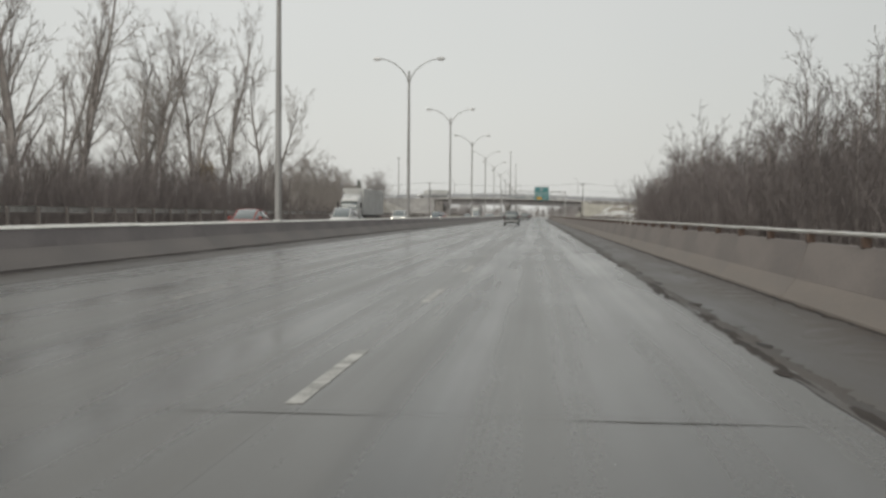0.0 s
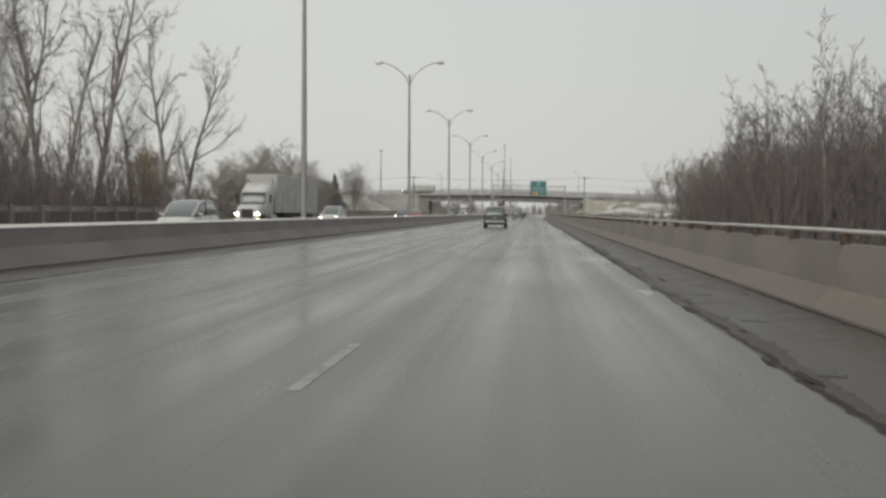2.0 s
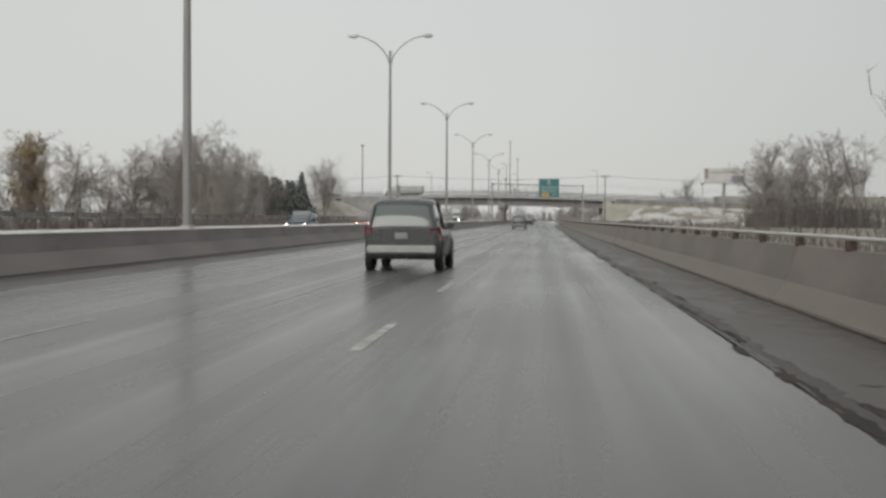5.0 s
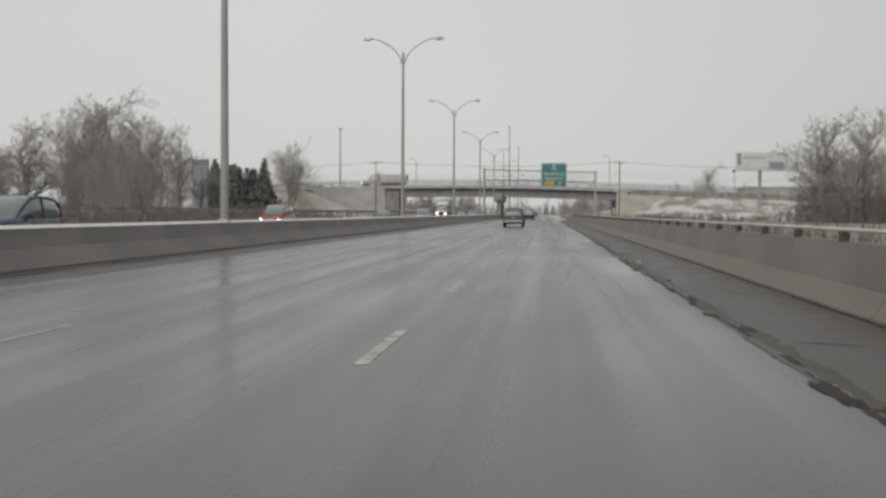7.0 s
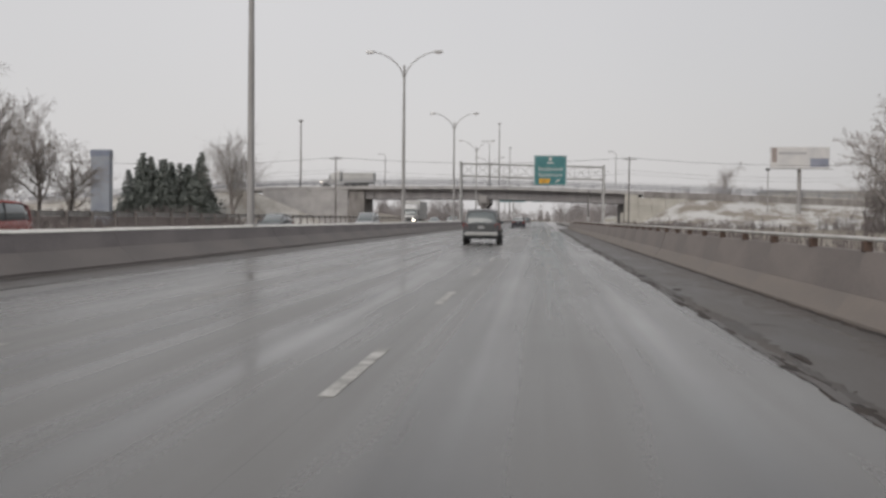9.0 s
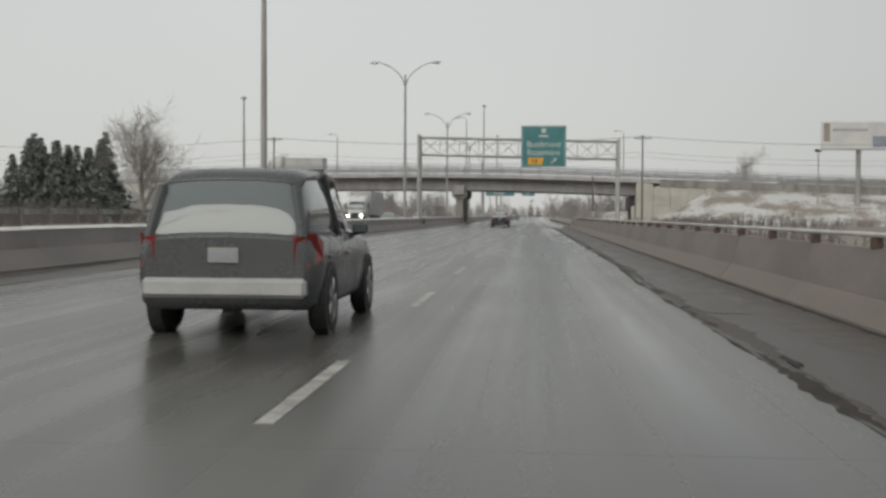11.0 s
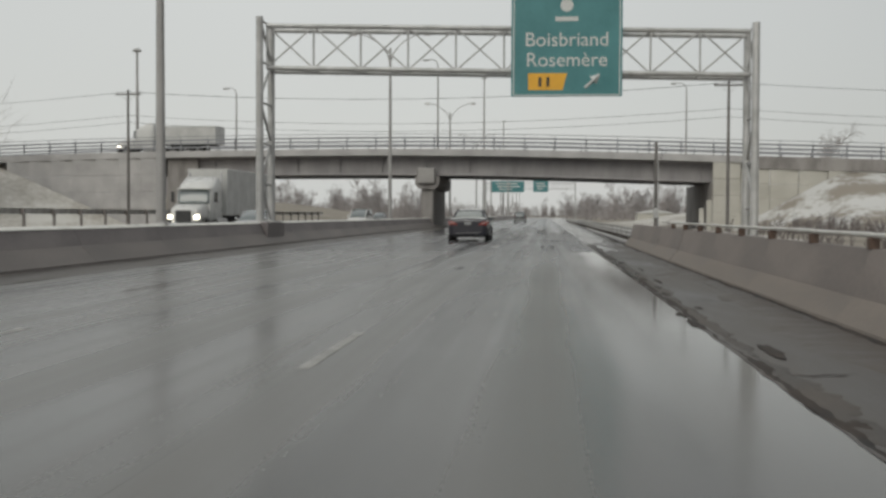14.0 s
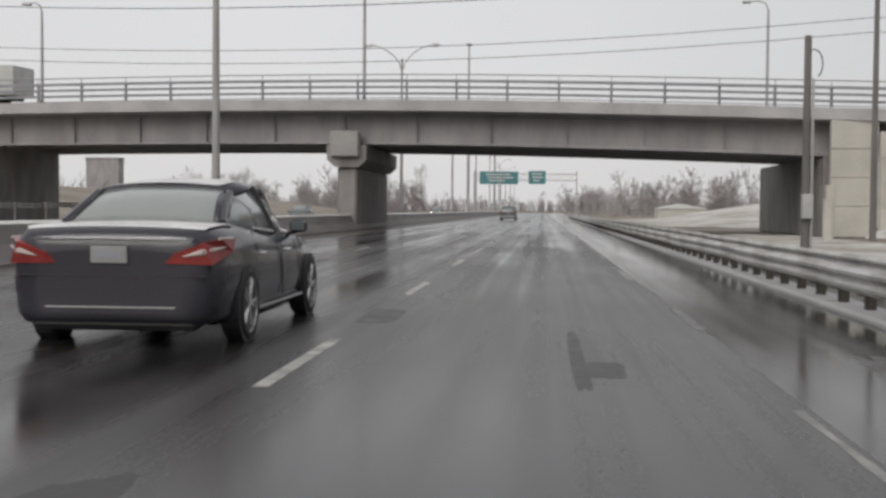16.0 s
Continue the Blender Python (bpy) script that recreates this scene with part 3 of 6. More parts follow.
# ---- street lamps on the median ----
def street_lamp():
    s = thing("street_lamp", "tall grey steel median lamp with two curved arms", "street lamp", -11.68, 50.4, 0.93, "median street lamps")
    part("base_plate", cube(-0.2, 0.2, -0.2, 0.2, 0.0, 0.06, bevel=0.01), GALV, s)
    mast = tube(bmesh.new(), [(0, 0, 0.05), (0, 0, 5), (0, 0, 9.5), (0, 0, 12.8)], [0.15, 0.13, 0.105, 0.085], 10)
    part("mast", mast, MAST, s)
    part("cap", bar((0, 0, 12.75), (0, 0, 12.95), 0.11, 0.06), MAST, s)
    for sd in (-1, 1):
        arc = [(sd * 0.09, 0, 12.1), (sd * 0.25, 0, 12.55), (sd * 0.62, 0, 13.05), (sd * 1.15, 0, 13.5), (sd * 1.8, 0, 13.85), (sd * 2.45, 0, 14.02)]
        arm = part("arm", tube(bmesh.new(), arc, [0.05, 0.05, 0.048, 0.045, 0.042, 0.04], 6), MAST, s)
        part("clamp", cube(sd * 0.09 - 0.06, sd * 0.09 + 0.06, -0.1, 0.1, 12.0, 12.2, bevel=0.01), MAST, arm)
        head = bmesh.new()
        a = sd * 2.4
        for i, (t0, hw, lo, hi) in enumerate(((0, 0.07, 13.97, 14.08), (0.2, 0.15, 13.92, 14.13), (0.55, 0.18, 13.90, 14.14), (0.78, 0.12, 13.94, 14.10))):
            ring = [head.verts.new((a + sd * t0, yy, zz)) for yy, zz in ((-hw, lo + 0.03), (-hw * 0.7, hi), (hw * 0.7, hi), (hw, lo + 0.03), (hw * 0.6, lo), (-hw * 0.6, lo))]
            if i:
                for q in range(6):
                    head.faces.new((prev[q], prev[(q + 1) % 6], ring[(q + 1) % 6], ring[q]))
            prev = ring
            if i in (0, 3):
                head.faces.new(ring)
        bmesh.ops.recalc_face_normals(head, faces=head.faces)
        lum = part("luminaire", head, GALV, s, "dull grey lamp head")
        part("lens", cube(min(a + sd * 0.22, a + sd * 0.6), max(a + sd * 0.22, a + sd * 0.6), -0.1, 0.1, 13.87, 13.905, bevel=0.01), CLEARLENS, lum)
    return s


lamp = street_lamp()
LAMPS = [101.9, 150.6, 200.25, 251.1, 301.6, 357.0, 409.7, 465.0, 520, 574, 628, 683, 738, 794, 850]
for y in LAMPS:
    copy_thing(lamp, pose(-11.68, y, 0.93, 0, 0, rng.normal(0, 0.8)))


# ---- overhead sign gantry ----
def text_bm(words, size, depth=0.012):
    c = bpy.data.curves.new("words", "FONT")
    c.body, c.size, c.extrude, c.align_x, c.align_y = words, size, depth, "CENTER", "CENTER"
    o = bpy.data.objects.new("words", c)
    me = o.to_mesh()
    bm = bmesh.new()
    bm.from_mesh(me)
    o.to_mesh_clear()
    bpy.data.objects.remove(o)
    bpy.data.curves.remove(c)
    return bm


def truss(parent, x0, x1, za, zb, drop, panels, deep=1.3):
    """A box truss of four chords, crossed braces in the near face; drop: fall of height from x0 to x1."""
    for yy in (0.0, deep):
        for z in (za, zb):
            part("chord", bar((x0, yy, z), (x1, yy, z - drop), 0.10, sides=8), GALV, parent)
    for i in range(panels + 1):
        u = i / panels
        x, d = x0 + (x1 - x0) * u, drop * u
        part("upright", bar((x, 0, zb - d), (x, 0, za - d), 0.045, sides=6), GALV, parent)
        part("tie", bar((x, 0, za - d), (x, deep, za - d), 0.03, sides=6), GALV, parent)
        part("tie", bar((x, 0, zb - d), (x, deep, zb - d), 0.03, sides=6), GALV, parent)
        if i < panels:
            x2, d2 = x0 + (x1 - x0) * (i + 1) / panels, drop * (i + 1) / panels
            part("brace", bar((x, 0, zb - d), (x2, 0, za - d2), 0.036, sides=6), GALV, parent)
            part("brace", bar((x, 0, za - d), (x2, 0, zb - d2), 0.036, sides=6), GALV, parent)
            part("wind_brace", bar((x, 0, zb - d), (x2, deep, zb - d2), 0.025, sides=5), GALV, parent)


def lattice_post(parent, x, top, base, near=-0.75, far=1.25):
    """Two round legs, one behind the other, laced with ties and diagonals."""
    frame_ob = part("gantry_post", bar((x, near, base), (x, near, top), 0.165, 0.15, sides=12), GALV, parent)
    part("rear_leg", bar((x, far, base), (x, far, top), 0.165, 0.15, sides=12), GALV, frame_ob)
    n = 5
    for i in range(n):
        z0, z1 = base + (top - base) * i / n, base + (top - base) * (i + 1) / n
        part("lacing", bar((x, near if i % 2 else far, z0), (x, far if i % 2 else near, z1), 0.055, sides=6), GALV, frame_ob)
        part("cross_tie", bar((x, near, z1 - 0.1), (x, far, z1 - 0.1), 0.05, sides=6), GALV, frame_ob)
    for yy in (near, far):
        part("foot_plate", cube(x - 0.32, x + 0.32, yy - 0.32, yy + 0.32, base - 0.02, base + 0.05, bevel=0.01), GALV, frame_ob)


gantry = thing("sign_gantry", "galvanized steel truss gantry spanning the lanes", "sign gantry", 0, 369.9, 0)
lattice_post(gantry, -11.62, 9.35, 0.93)
lattice_post(gantry, 8.36, 8.9, -0.1)
truss(gantry, -11.5, 8.25, 9.1, 7.35, 0.42, 10)
for x in (-1.0, 0.9, 2.75):
    part("sign_bracket", cube(x - 0.05, x + 0.05, -0.16, -0.08, 6.3, 9.9), GALV, gantry)
pedestal = tagged(part("post_pedestal", cube(-12.1, -11.15, 368.7, 371.6, 0.0, 0.925, bevel=0.03), BARRIER), "concrete pedestal under the gantry post in the median", "pedestal", kind="structure")
sign = thing("highway_sign", "large green exit sign hung on the gantry", "road sign", 0.92, 369.7, 8.14)
part("panel", cube(-2.24, 2.24, -0.03, 0.03, -2.06, 2.1, bevel=0.015), GREEN, sign)
border = bmesh.new()
for x0, x1, z0, z1 in ((-2.16, 2.16, 1.98, 2.02), (-2.16, 2.16, -2.02, -1.98), (-2.16, -2.12, -2.02, 2.02), (2.12, 2.16, -2.02, 2.02)):
    box(border, x0, x1, -0.042, -0.031, z0, z1)
part("border", border, WHITE, sign)
face = Matrix.Rotation(radians(90), 4, "X")
for words, z, size in (("Boisbriand", 0.22, 0.80), ("Rosem\u00e8re", -0.60, 0.80)):
    part("lettering", text_bm(words, size), WHITE, sign, m=Matrix.Translation((0, -0.04, z)) @ face)
part("route_shield", bar((0.0, -0.05, 1.62), (0.0, -0.031, 1.62), 0.27, sides=8), WHITE, sign)
part("text_bar", cube(-0.46, 0.46, -0.045, -0.031, 0.98, 1.16), WHITE, sign)
exit_plate = bmesh.new()
vs = [exit_plate.verts.new(c) for c in ((-1.55, -0.045, -1.80), (-0.15, -0.045, -1.80), (0.02, -0.045, -1.12), (-1.55, -0.045, -1.12))]
ex = bmesh.ops.extrude_face_region(exit_plate, geom=[exit_plate.faces.new(vs)])
bmesh.ops.translate(exit_plate, vec=(0, 0.013, 0), verts=[g for g in ex["geom"] if isinstance(g, bmesh.types.BMVert)])
bmesh.ops.recalc_face_normals(exit_plate, faces=exit_plate.faces)
plate = part("exit_plate", exit_plate, YELLOW, sign, "amber plate with number bars")
for x in (-1.08, -0.76):
    part("number_bar", cube(x - 0.05, x + 0.07, -0.058, -0.046, -1.66, -1.28), BLACK, plate)
arrow = bmesh.new()
rod(arrow, (0.75, -0.04, -1.72), (1.17, -0.04, -1.32), 0.06, sides=4)
rod(arrow, (1.07, -0.04, -1.42), (1.35, -0.04, -1.15), 0.2, 0.01, sides=4)
part("arrow", arrow, WHITE, sign)


# ---- the overpass ----
KX = [-260, -150, -110, -86, -71, -59, -37, -13, 1.5, 15, 44, 80, 130, 200, 320]
KZ = [0.1, 2.0, 4.3, 6.0, 6.9, 7.45, 7.85, 7.9, 7.6, 7.08, 6.05, 4.5, 2.4, 0.7, 0.1]


def deck_z(x):
    return float(np.mean([np.interp(x + d, KX, KZ) for d in range(-9, 10, 3)]))


def deck_y(x):
    return 437.5 - 0.12 * (x + 12)


def run(x0, x1, prof, step=3.0):
    """A profile of (back, height) against the deck's near edge, run along the deck."""
    xs = np.linspace(x0, x1, max(2, int((x1 - x0) / step) + 1))
    n = len(prof)
    v = [(x, deck_y(x) + b, deck_z(x) + h) for x in xs for b, h in prof]
    f = [(i * n + j, i * n + (j + 1) % n, (i + 1) * n + (j + 1) % n, (i + 1) * n + j) for i in range(len(xs) - 1) for j in range(n)]
    f += [tuple(range(n)), tuple(range((len(xs) - 1) * n, len(xs) * n))[::-1]]
    bm = bmesh.new()
    vs = [bm.verts.new(c) for c in v]
    for q in f:
        bm.faces.new([vs[i] for i in q])
    bmesh.ops.recalc_face_normals(bm, faces=bm.faces)
    return bm


overpass = thing("overpass", "grey concrete road overpass on dark girders", "bridge", 0, 0, 0, kind="structure")
part("deck", run(-43, 19.5, [(0.46, -0.3), (0.46, -0.70), (14.5, -0.70), (14.5, -0.3)]), BRIDGE, overpass)
for b in (0.0, 14.52):
    part("fascia", run(-43, 19.5, [(b, 0.0), (b, -0.66), (b + 0.45, -0.66), (b + 0.45, 0.0)]), BRIDGE, overpass)
for b in (1.7, 4.6, 7.5, 10.4, 13.3):
    part("girder", run(-40.5, 17.0, [(b - 0.3, -0.705), (b - 0.3, -0.8), (b - 0.04, -0.85), (b - 0.04, -2.45), (b - 0.32, -2.5), (b - 0.32, -2.6), (b + 0.32, -2.6), (b + 0.32, -2.5), (b + 0.04, -2.45), (b + 0.04, -0.85), (b + 0.3, -0.8), (b + 0.3, -0.705)]), GIRDER, overpass)
for i, x in enumerate(np.arange(-39, 16, 4.5)):
    y, z = deck_y(x), deck_z(x)
    part("stiffener", cube(x - 0.015, x + 0.015, y + 1.42, y + 1.65, z - 2.48, z - 0.83), GIRDER, overpass)
    if i % 2 == 0:
        for z2 in (-1.3, -2.1):
            part("diaphragm", bar((x, y + 1.75, z + z2), (x, y + 13.2, z + z2), 0.09, sides=6), GIRDER, overpass)
railing = thing("bridge_railing", "blue-grey steel four-rail bridge railing on the overpass edge", "railing")
far_railing = thing("bridge_railing", "blue-grey steel four-rail railing on the far overpass edge", "railing")
for host, b in ((railing, 0.22), (far_railing, 14.72)):
    for h, half in ((0.37, 0.075), (0.75, 0.075), (1.12, 0.085), (1.5, 0.03)):
        part("rail", run(-118, 75, [(b - 0.05, h - half), (b - 0.05, h + half), (b + 0.05, h + half), (b + 0.05, h - half)]), BRIDGESTEEL, host)
    for x in np.arange(-116, 75, 3.0):
        part("rail_post", cube(x - 0.07, x + 0.07, deck_y(x) + b + 0.052, deck_y(x) + b + 0.20, deck_z(x) - 0.02, deck_z(x) + 1.22), BRIDGESTEEL, host)
        part("stanchion", cube(x - 0.02, x + 0.02, deck_y(x) + b + 0.055, deck_y(x) + b + 0.095, deck_z(x) + 1.222, deck_z(x) + 1.5), BRIDGESTEEL, host)
for x0, x1, low in ((-118, -43.02, -0.66), (19.52, 120, -1.2)):
    part("approach_curb", run(x0, x1, [(0.0, 0.0), (0.0, low), (0.45, low), (0.45, 0.0)]), BRIDGE if x0 < 0 else PIER, overpass)
    part("approach_slab", run(x0, x1, [(0.46, -0.3), (0.46, -0.7), (14.5, -0.7), (14.5, -0.3)]), BRIDGE, overpass)

pier = thing("bridge_pier", "stained concrete wall pier with hammerhead cap in the median", "bridge pier", -11.75, 438.4, 0, kind="structure")
part("column", cube(-0.6, 0.6, 0.0, 14.0, -0.1, 3.82, bevel=0.12), PIER, pier)
prof = [(-0.7, 3.8), (-0.95, 4.0), (-1.2, 4.25), (-1.22, 5.14), (1.22, 5.14), (1.2, 4.25), (0.95, 4.0), (0.7, 3.8)]
part("pier_cap", extrude_y(prof, -0.3, 14.4), PIER, pier)
part("cap_nose", cube(-0.95, 0.80, -0.75, 0.15, 4.4, 5.95, bevel=0.08), NOSE, pier, "paler concrete nose block")
for yy in (0.85, 3.75, 6.65, 9.5, 12.4):
    part("bearing", cube(-0.3, 0.3, yy - 0.3, yy + 0.3, 5.14, 5.27), GIRDER, pier)
for side, x, deep in ((1, 15.8, 20.0), (-1, -36.3, 13.0)):
    a = thing("bridge_abutment", "dark stained concrete abutment under the overpass end", "abutment", x, deck_y(x), 0, kind="structure")
    z = deck_z(x)
    part("stem", cube(0, 2.2 * side, 1.0, deep, -0.1, z - 2.63, bevel=0.04) if side > 0 else cube(-3.3, 0, 1.0, deep, -0.1, z - 0.74, bevel=0.04), PIER, a)
    begin = 0.12 if side > 0 else 3.42
    if side > 0:
        part("back_wall", cube(1.0, 3.4, 1.0, 14.4, z - 2.62, z - 0.72), PIER, a)
        part("marker_post", cube(-0.9, -0.45, -3.6, -3.2, -0.1, 2.7, bevel=0.04), BEIGE, a, "pale square post")
        part("marker_post", cube(-2.3, -1.9, -9.0, -8.7, -0.1, 1.9, bevel=0.04), BEIGE, a, "pale square post")
    for k in range(7):
        for q in range(4):
            x0 = begin * side + side * 2.6 * k
            zt = deck_z(x + x0) - 0.68
            zt -= 0.55 if side > 0 and x + x0 > 17.0 else 0
            z0, z1 = zt * q / 4, zt * (q + 1) / 4
            xa, xb = sorted((x0 + 0.01 * side, x0 + 2.58 * side))
            yy = -0.12 * (x0 + 1.3 * side)
            part("wall_panel", cube(xa, xb, yy + 0.1, yy + 0.45, z0 + 0.01 - (0.1 if q == 0 else 0), z1 - 0.01, bevel=0.03), BEIGE if side > 0 else BRIDGE, a)


# ---- banks of the overpass approaches ----
def bank(name, label, x_toe, x_top, x_end, material, side, slope=1.9):
    n1, n2 = 70, 22
    v, f = [], []
    for i in range(n1):
        x = x_toe + (x_end - x_toe) * (i / (n1 - 1)) ** 1.3
        rise = min(1.0, abs(x - x_toe) / abs(x_top - x_toe))
        zt = max(0.05, (deck_z(x) - (1.15 if side > 0 else 0.6)) * rise)
        for j in range(n2):
            u = j / (n2 - 1)
            back = -zt * slope * (1 - u) + 0.05
            z = zt * u - 0.13
            bump = 0.45 * noise.noise((x * 0.23, back * 0.35, 3)) + 0.22 * noise.noise((x * 0.8, back * 0.9, 6))
            v.append((x, deck_y(x) + back - 0.3 * bump, z + bump * min(1, 4 * u * (1 - u) + 0.1) * rise))
    for i in range(n1 - 1):
        for j in range(n2 - 1):
            a = i * n2 + j
            f.append((a, a + 1, a + n2 + 1, a + n2) if side < 0 else (a, a + n2, a + n2 + 1, a + 1))
    o = tagged(part(name, (v, f), material), label, "embankment", kind="structure")
    for pl in o.data.polygons:
        pl.use_smooth = True
    return o


bank("embankment", "rocky roadside bank patched with snow below the overpass approach", 17.8, 27.5, 200, SNOWY, 1)
bank("embankment", "pale dead-grass bank below the overpass approach", -43.5, -60.0, -255, PALEBANK, -1)


# ---- poles, cables and signs beside the overpass ----
def utility_pole(label, x, y, top, arm=1.3):
    p = thing("utility_pole", label, "utility pole", x, y, -0.12, "utility poles")
    part("pole", bar((0, 0, 0), (0, 0, top), 0.17, 0.11, sides=9), POLEWOOD, p)
    part("crossarm", cube(-arm, arm, -0.06, 0.06, top - 0.5, top - 0.36, bevel=0.01), POLEWOOD, p)
    for sx in (-arm * 0.9, -arm * 0.35, arm * 0.35, arm * 0.9):
        part("insulator", bar((sx, 0, top - 0.36), (sx, 0, top - 0.16), 0.05, 0.03), WHITE, p)
    for sd in (-1, 1):
        part("strut", bar((0, -0.08, top - 1.1), (sd * arm * 0.6, -0.08, top - 0.45), 0.025, sides=5), GALV, p)
    return p


POLES = [(-98.0, 441.0, 13.0), (-40.8, 433.2, 13.5), (16.1, 426.3, 13.3), (72.0, 420.0, 12.6)]
for x, y, top in POLES:
    utility_pole("weathered grey timber utility pole with a crossarm beside the overpass", x, y, top)
for off, low in ((-1.17, 0.0), (-0.45, 0.0), (0.45, 0.0), (1.17, 0.0), (0.1, 2.3), (-0.2, 3.0)):
    bm = bmesh.new()
    for (x0, y0, z0), (x1, y1, z1) in zip(POLES, POLES[1:]):
        pts = [(x0 + (x1 - x0) * u, y0 + (y1 - y0) * u + off * 0.15, z0 + (z1 - z0) * u - 0.3 - low - 4.32 * u * (1 - u) + off * 0.02) for u in np.linspace(0, 1, 13)]
        tube(bm, pts, [0.016] * 13, 4)
    tagged(part("overhead_cable", bm, PLASTIC), "thin black overhead cable strung between utility poles", "cable", "overhead cables")

stub = thing("service_pole", "short weathered timber service pole with a metal conduit beside the barrier", "utility pole", 7.6, 402.4, -0.12)
part("pole", bar((0, 0, 0), (0, 0, 6.4), 0.125, 0.10, sides=9), POLEWOOD, stub)
part("conduit", bar((0.17, 0, 0.2), (0.17, 0, 5.2), 0.04, sides=6), GALV, stub)
loop = [(0.17 + 0.25 * math.sin(a), 0, 5.6 + 0.42 * math.cos(a)) for a in np.linspace(-2.6, 2.6, 11)]
part("cable_loop", tube(bmesh.new(), loop, [0.02] * 11, 5), PLASTIC, stub)
part("meter_box", cube(-0.16, 0.16, -0.32, -0.13, 1.2, 1.9, bevel=0.02), GALV, stub)


def deck_lamp(x, back, rise, label):
    s = thing("bridge_lamp", label, "street lamp", x, deck_y(x) + back, deck_z(x), "overpass lamps")
    part("mast", tube(bmesh.new(), [(0, 0, -0.3), (0, 0, rise * 0.6), (0, 0, rise - 0.5)], [0.11, 0.09, 0.07], 8), MAST, s)
    part("arm", tube(bmesh.new(), [(0, 0, rise - 0.55), (-0.15, 0.1, rise - 0.1), (-0.6, 0.4, rise + 0.15), (-1.1, 0.7, rise + 0.12)], [0.05, 0.05, 0.045, 0.04], 6), MAST, s)
    part("luminaire", cube(-1.6, -1.0, 0.55, 0.85, rise + 0.02, rise + 0.2, bevel=0.05), GALV, s)


deck_lamp(-10.7, 0.9, 8.9, "slim grey lamp on the overpass edge")
deck_lamp(-32.0, 0.9, 6.4, "slim grey lamp on the overpass edge")
deck_lamp(15.0, 13.6, 8.2, "slim grey lamp on the far overpass edge")
deck_lamp(-66.0, 1.0, 9.0, "slim grey lamp on the overpass approach")
deck_lamp(62.0, 1.0, 8.5, "slim grey lamp on the overpass approach")


def high_mast(x, y, top):
    s = thing("high_mast_lamp", "very tall grey high-mast lamp beyond the overpass", "street lamp", x, y, -0.12, "high-mast lamps")
    part("mast", tube(bmesh.new(), [(0, 0, 0), (0, 0, top * 0.5), (0, 0, top)], [0.32, 0.24, 0.15], 10), MAST, s)
    ring = part("lamp_ring", bar((0, 0, top - 0.2), (0, 0, top), 0.40, sides=12), GALV, s)
    for k in range(8):
        a = k * math.pi / 4
        part("floodlight", cube(math.cos(a) * 0.5 - 0.13, math.cos(a) * 0.5 + 0.13, math.sin(a) * 0.5 - 0.13, math.sin(a) * 0.5 + 0.13, top - 0.45, top - 0.15, bevel=0.04), GALV, ring)


high_mast(-14.3, 593, 33.5)
high_mast(-58.9, 486, 25.2)
high_mast(-13.6, 700, 32)

board = thing("billboard", "pale faded billboard on one steel post beside the bank", "billboard", 47.5, 427.0, -0.12)
part("post", bar((0, 0, 0), (0, 0, 11.4), 0.42, 0.36, sides=12), MAST, board)
part("panel", cube(-5.4, 5.4, -0.35, 0.0, 11.35, 15.3, bevel=0.05), mat("faded_poster", (0.50, 0.50, 0.51), (0.62, 0.61, 0.60), rough=0.6, scale=0.3, fine=4, bump=0.0), board)
part("dark_patch", cube(1.9, 5.2, -0.37, -0.352, 11.6, 13.2), mat("blue_grey_print", (0.27, 0.29, 0.36), rough=0.6), board)
part("dark_patch", cube(-5.1, -4.2, -0.37, -0.352, 12.4, 15.1), mat("brown_print", (0.34, 0.29, 0.275), rough=0.6), board)
part("text_bar", cube(-3.9, 1.2, -0.37, -0.352, 13.9, 14.3), mat("grey_print", (0.40, 0.40, 0.42), rough=0.6), board)
part("catwalk", cube(-5.6, 6.0, -1.0, 0.1, 11.15, 11.28), GALV, board)
for x in (-4.5, -1.5, 1.5, 4.5):
    part("lamp_arm", bar((x, -0.9, 11.25), (x, -1.6, 11.0), 0.03, sides=5), GALV, board)
small = thing("street_lamp", "single-arm lamp beside the billboard", "street lamp", 42.0, 428.0, -0.12)
part("mast", bar((0, 0, 0), (0, 0, 11.0), 0.11, 0.08), MAST, small)
part("luminaire", cube(-0.5, 0.4, -0.25, 0.25, 10.95, 11.35, bevel=0.08), PLASTIC, small)

pylon = thing("sign_pylon", "tall blue-grey pylon beside the oncoming road", "pylon", -65.5, 374.2, -0.12)
part("slab", cube(-1.45, 1.45, -0.7, 0.7, 0, 11.2, bevel=0.08), mat("blue_grey_cladding", (0.23, 0.255, 0.305), (0.30, 0.325, 0.365), rough=0.5, scale=0.5, fine=6, bump=0.05), pylon)
part("top_band", cube(-1.48, 1.48, -0.73, 0.73, 10.2, 11.0), mat("blue_band", (0.20, 0.23, 0.30), rough=0.5), pylon)

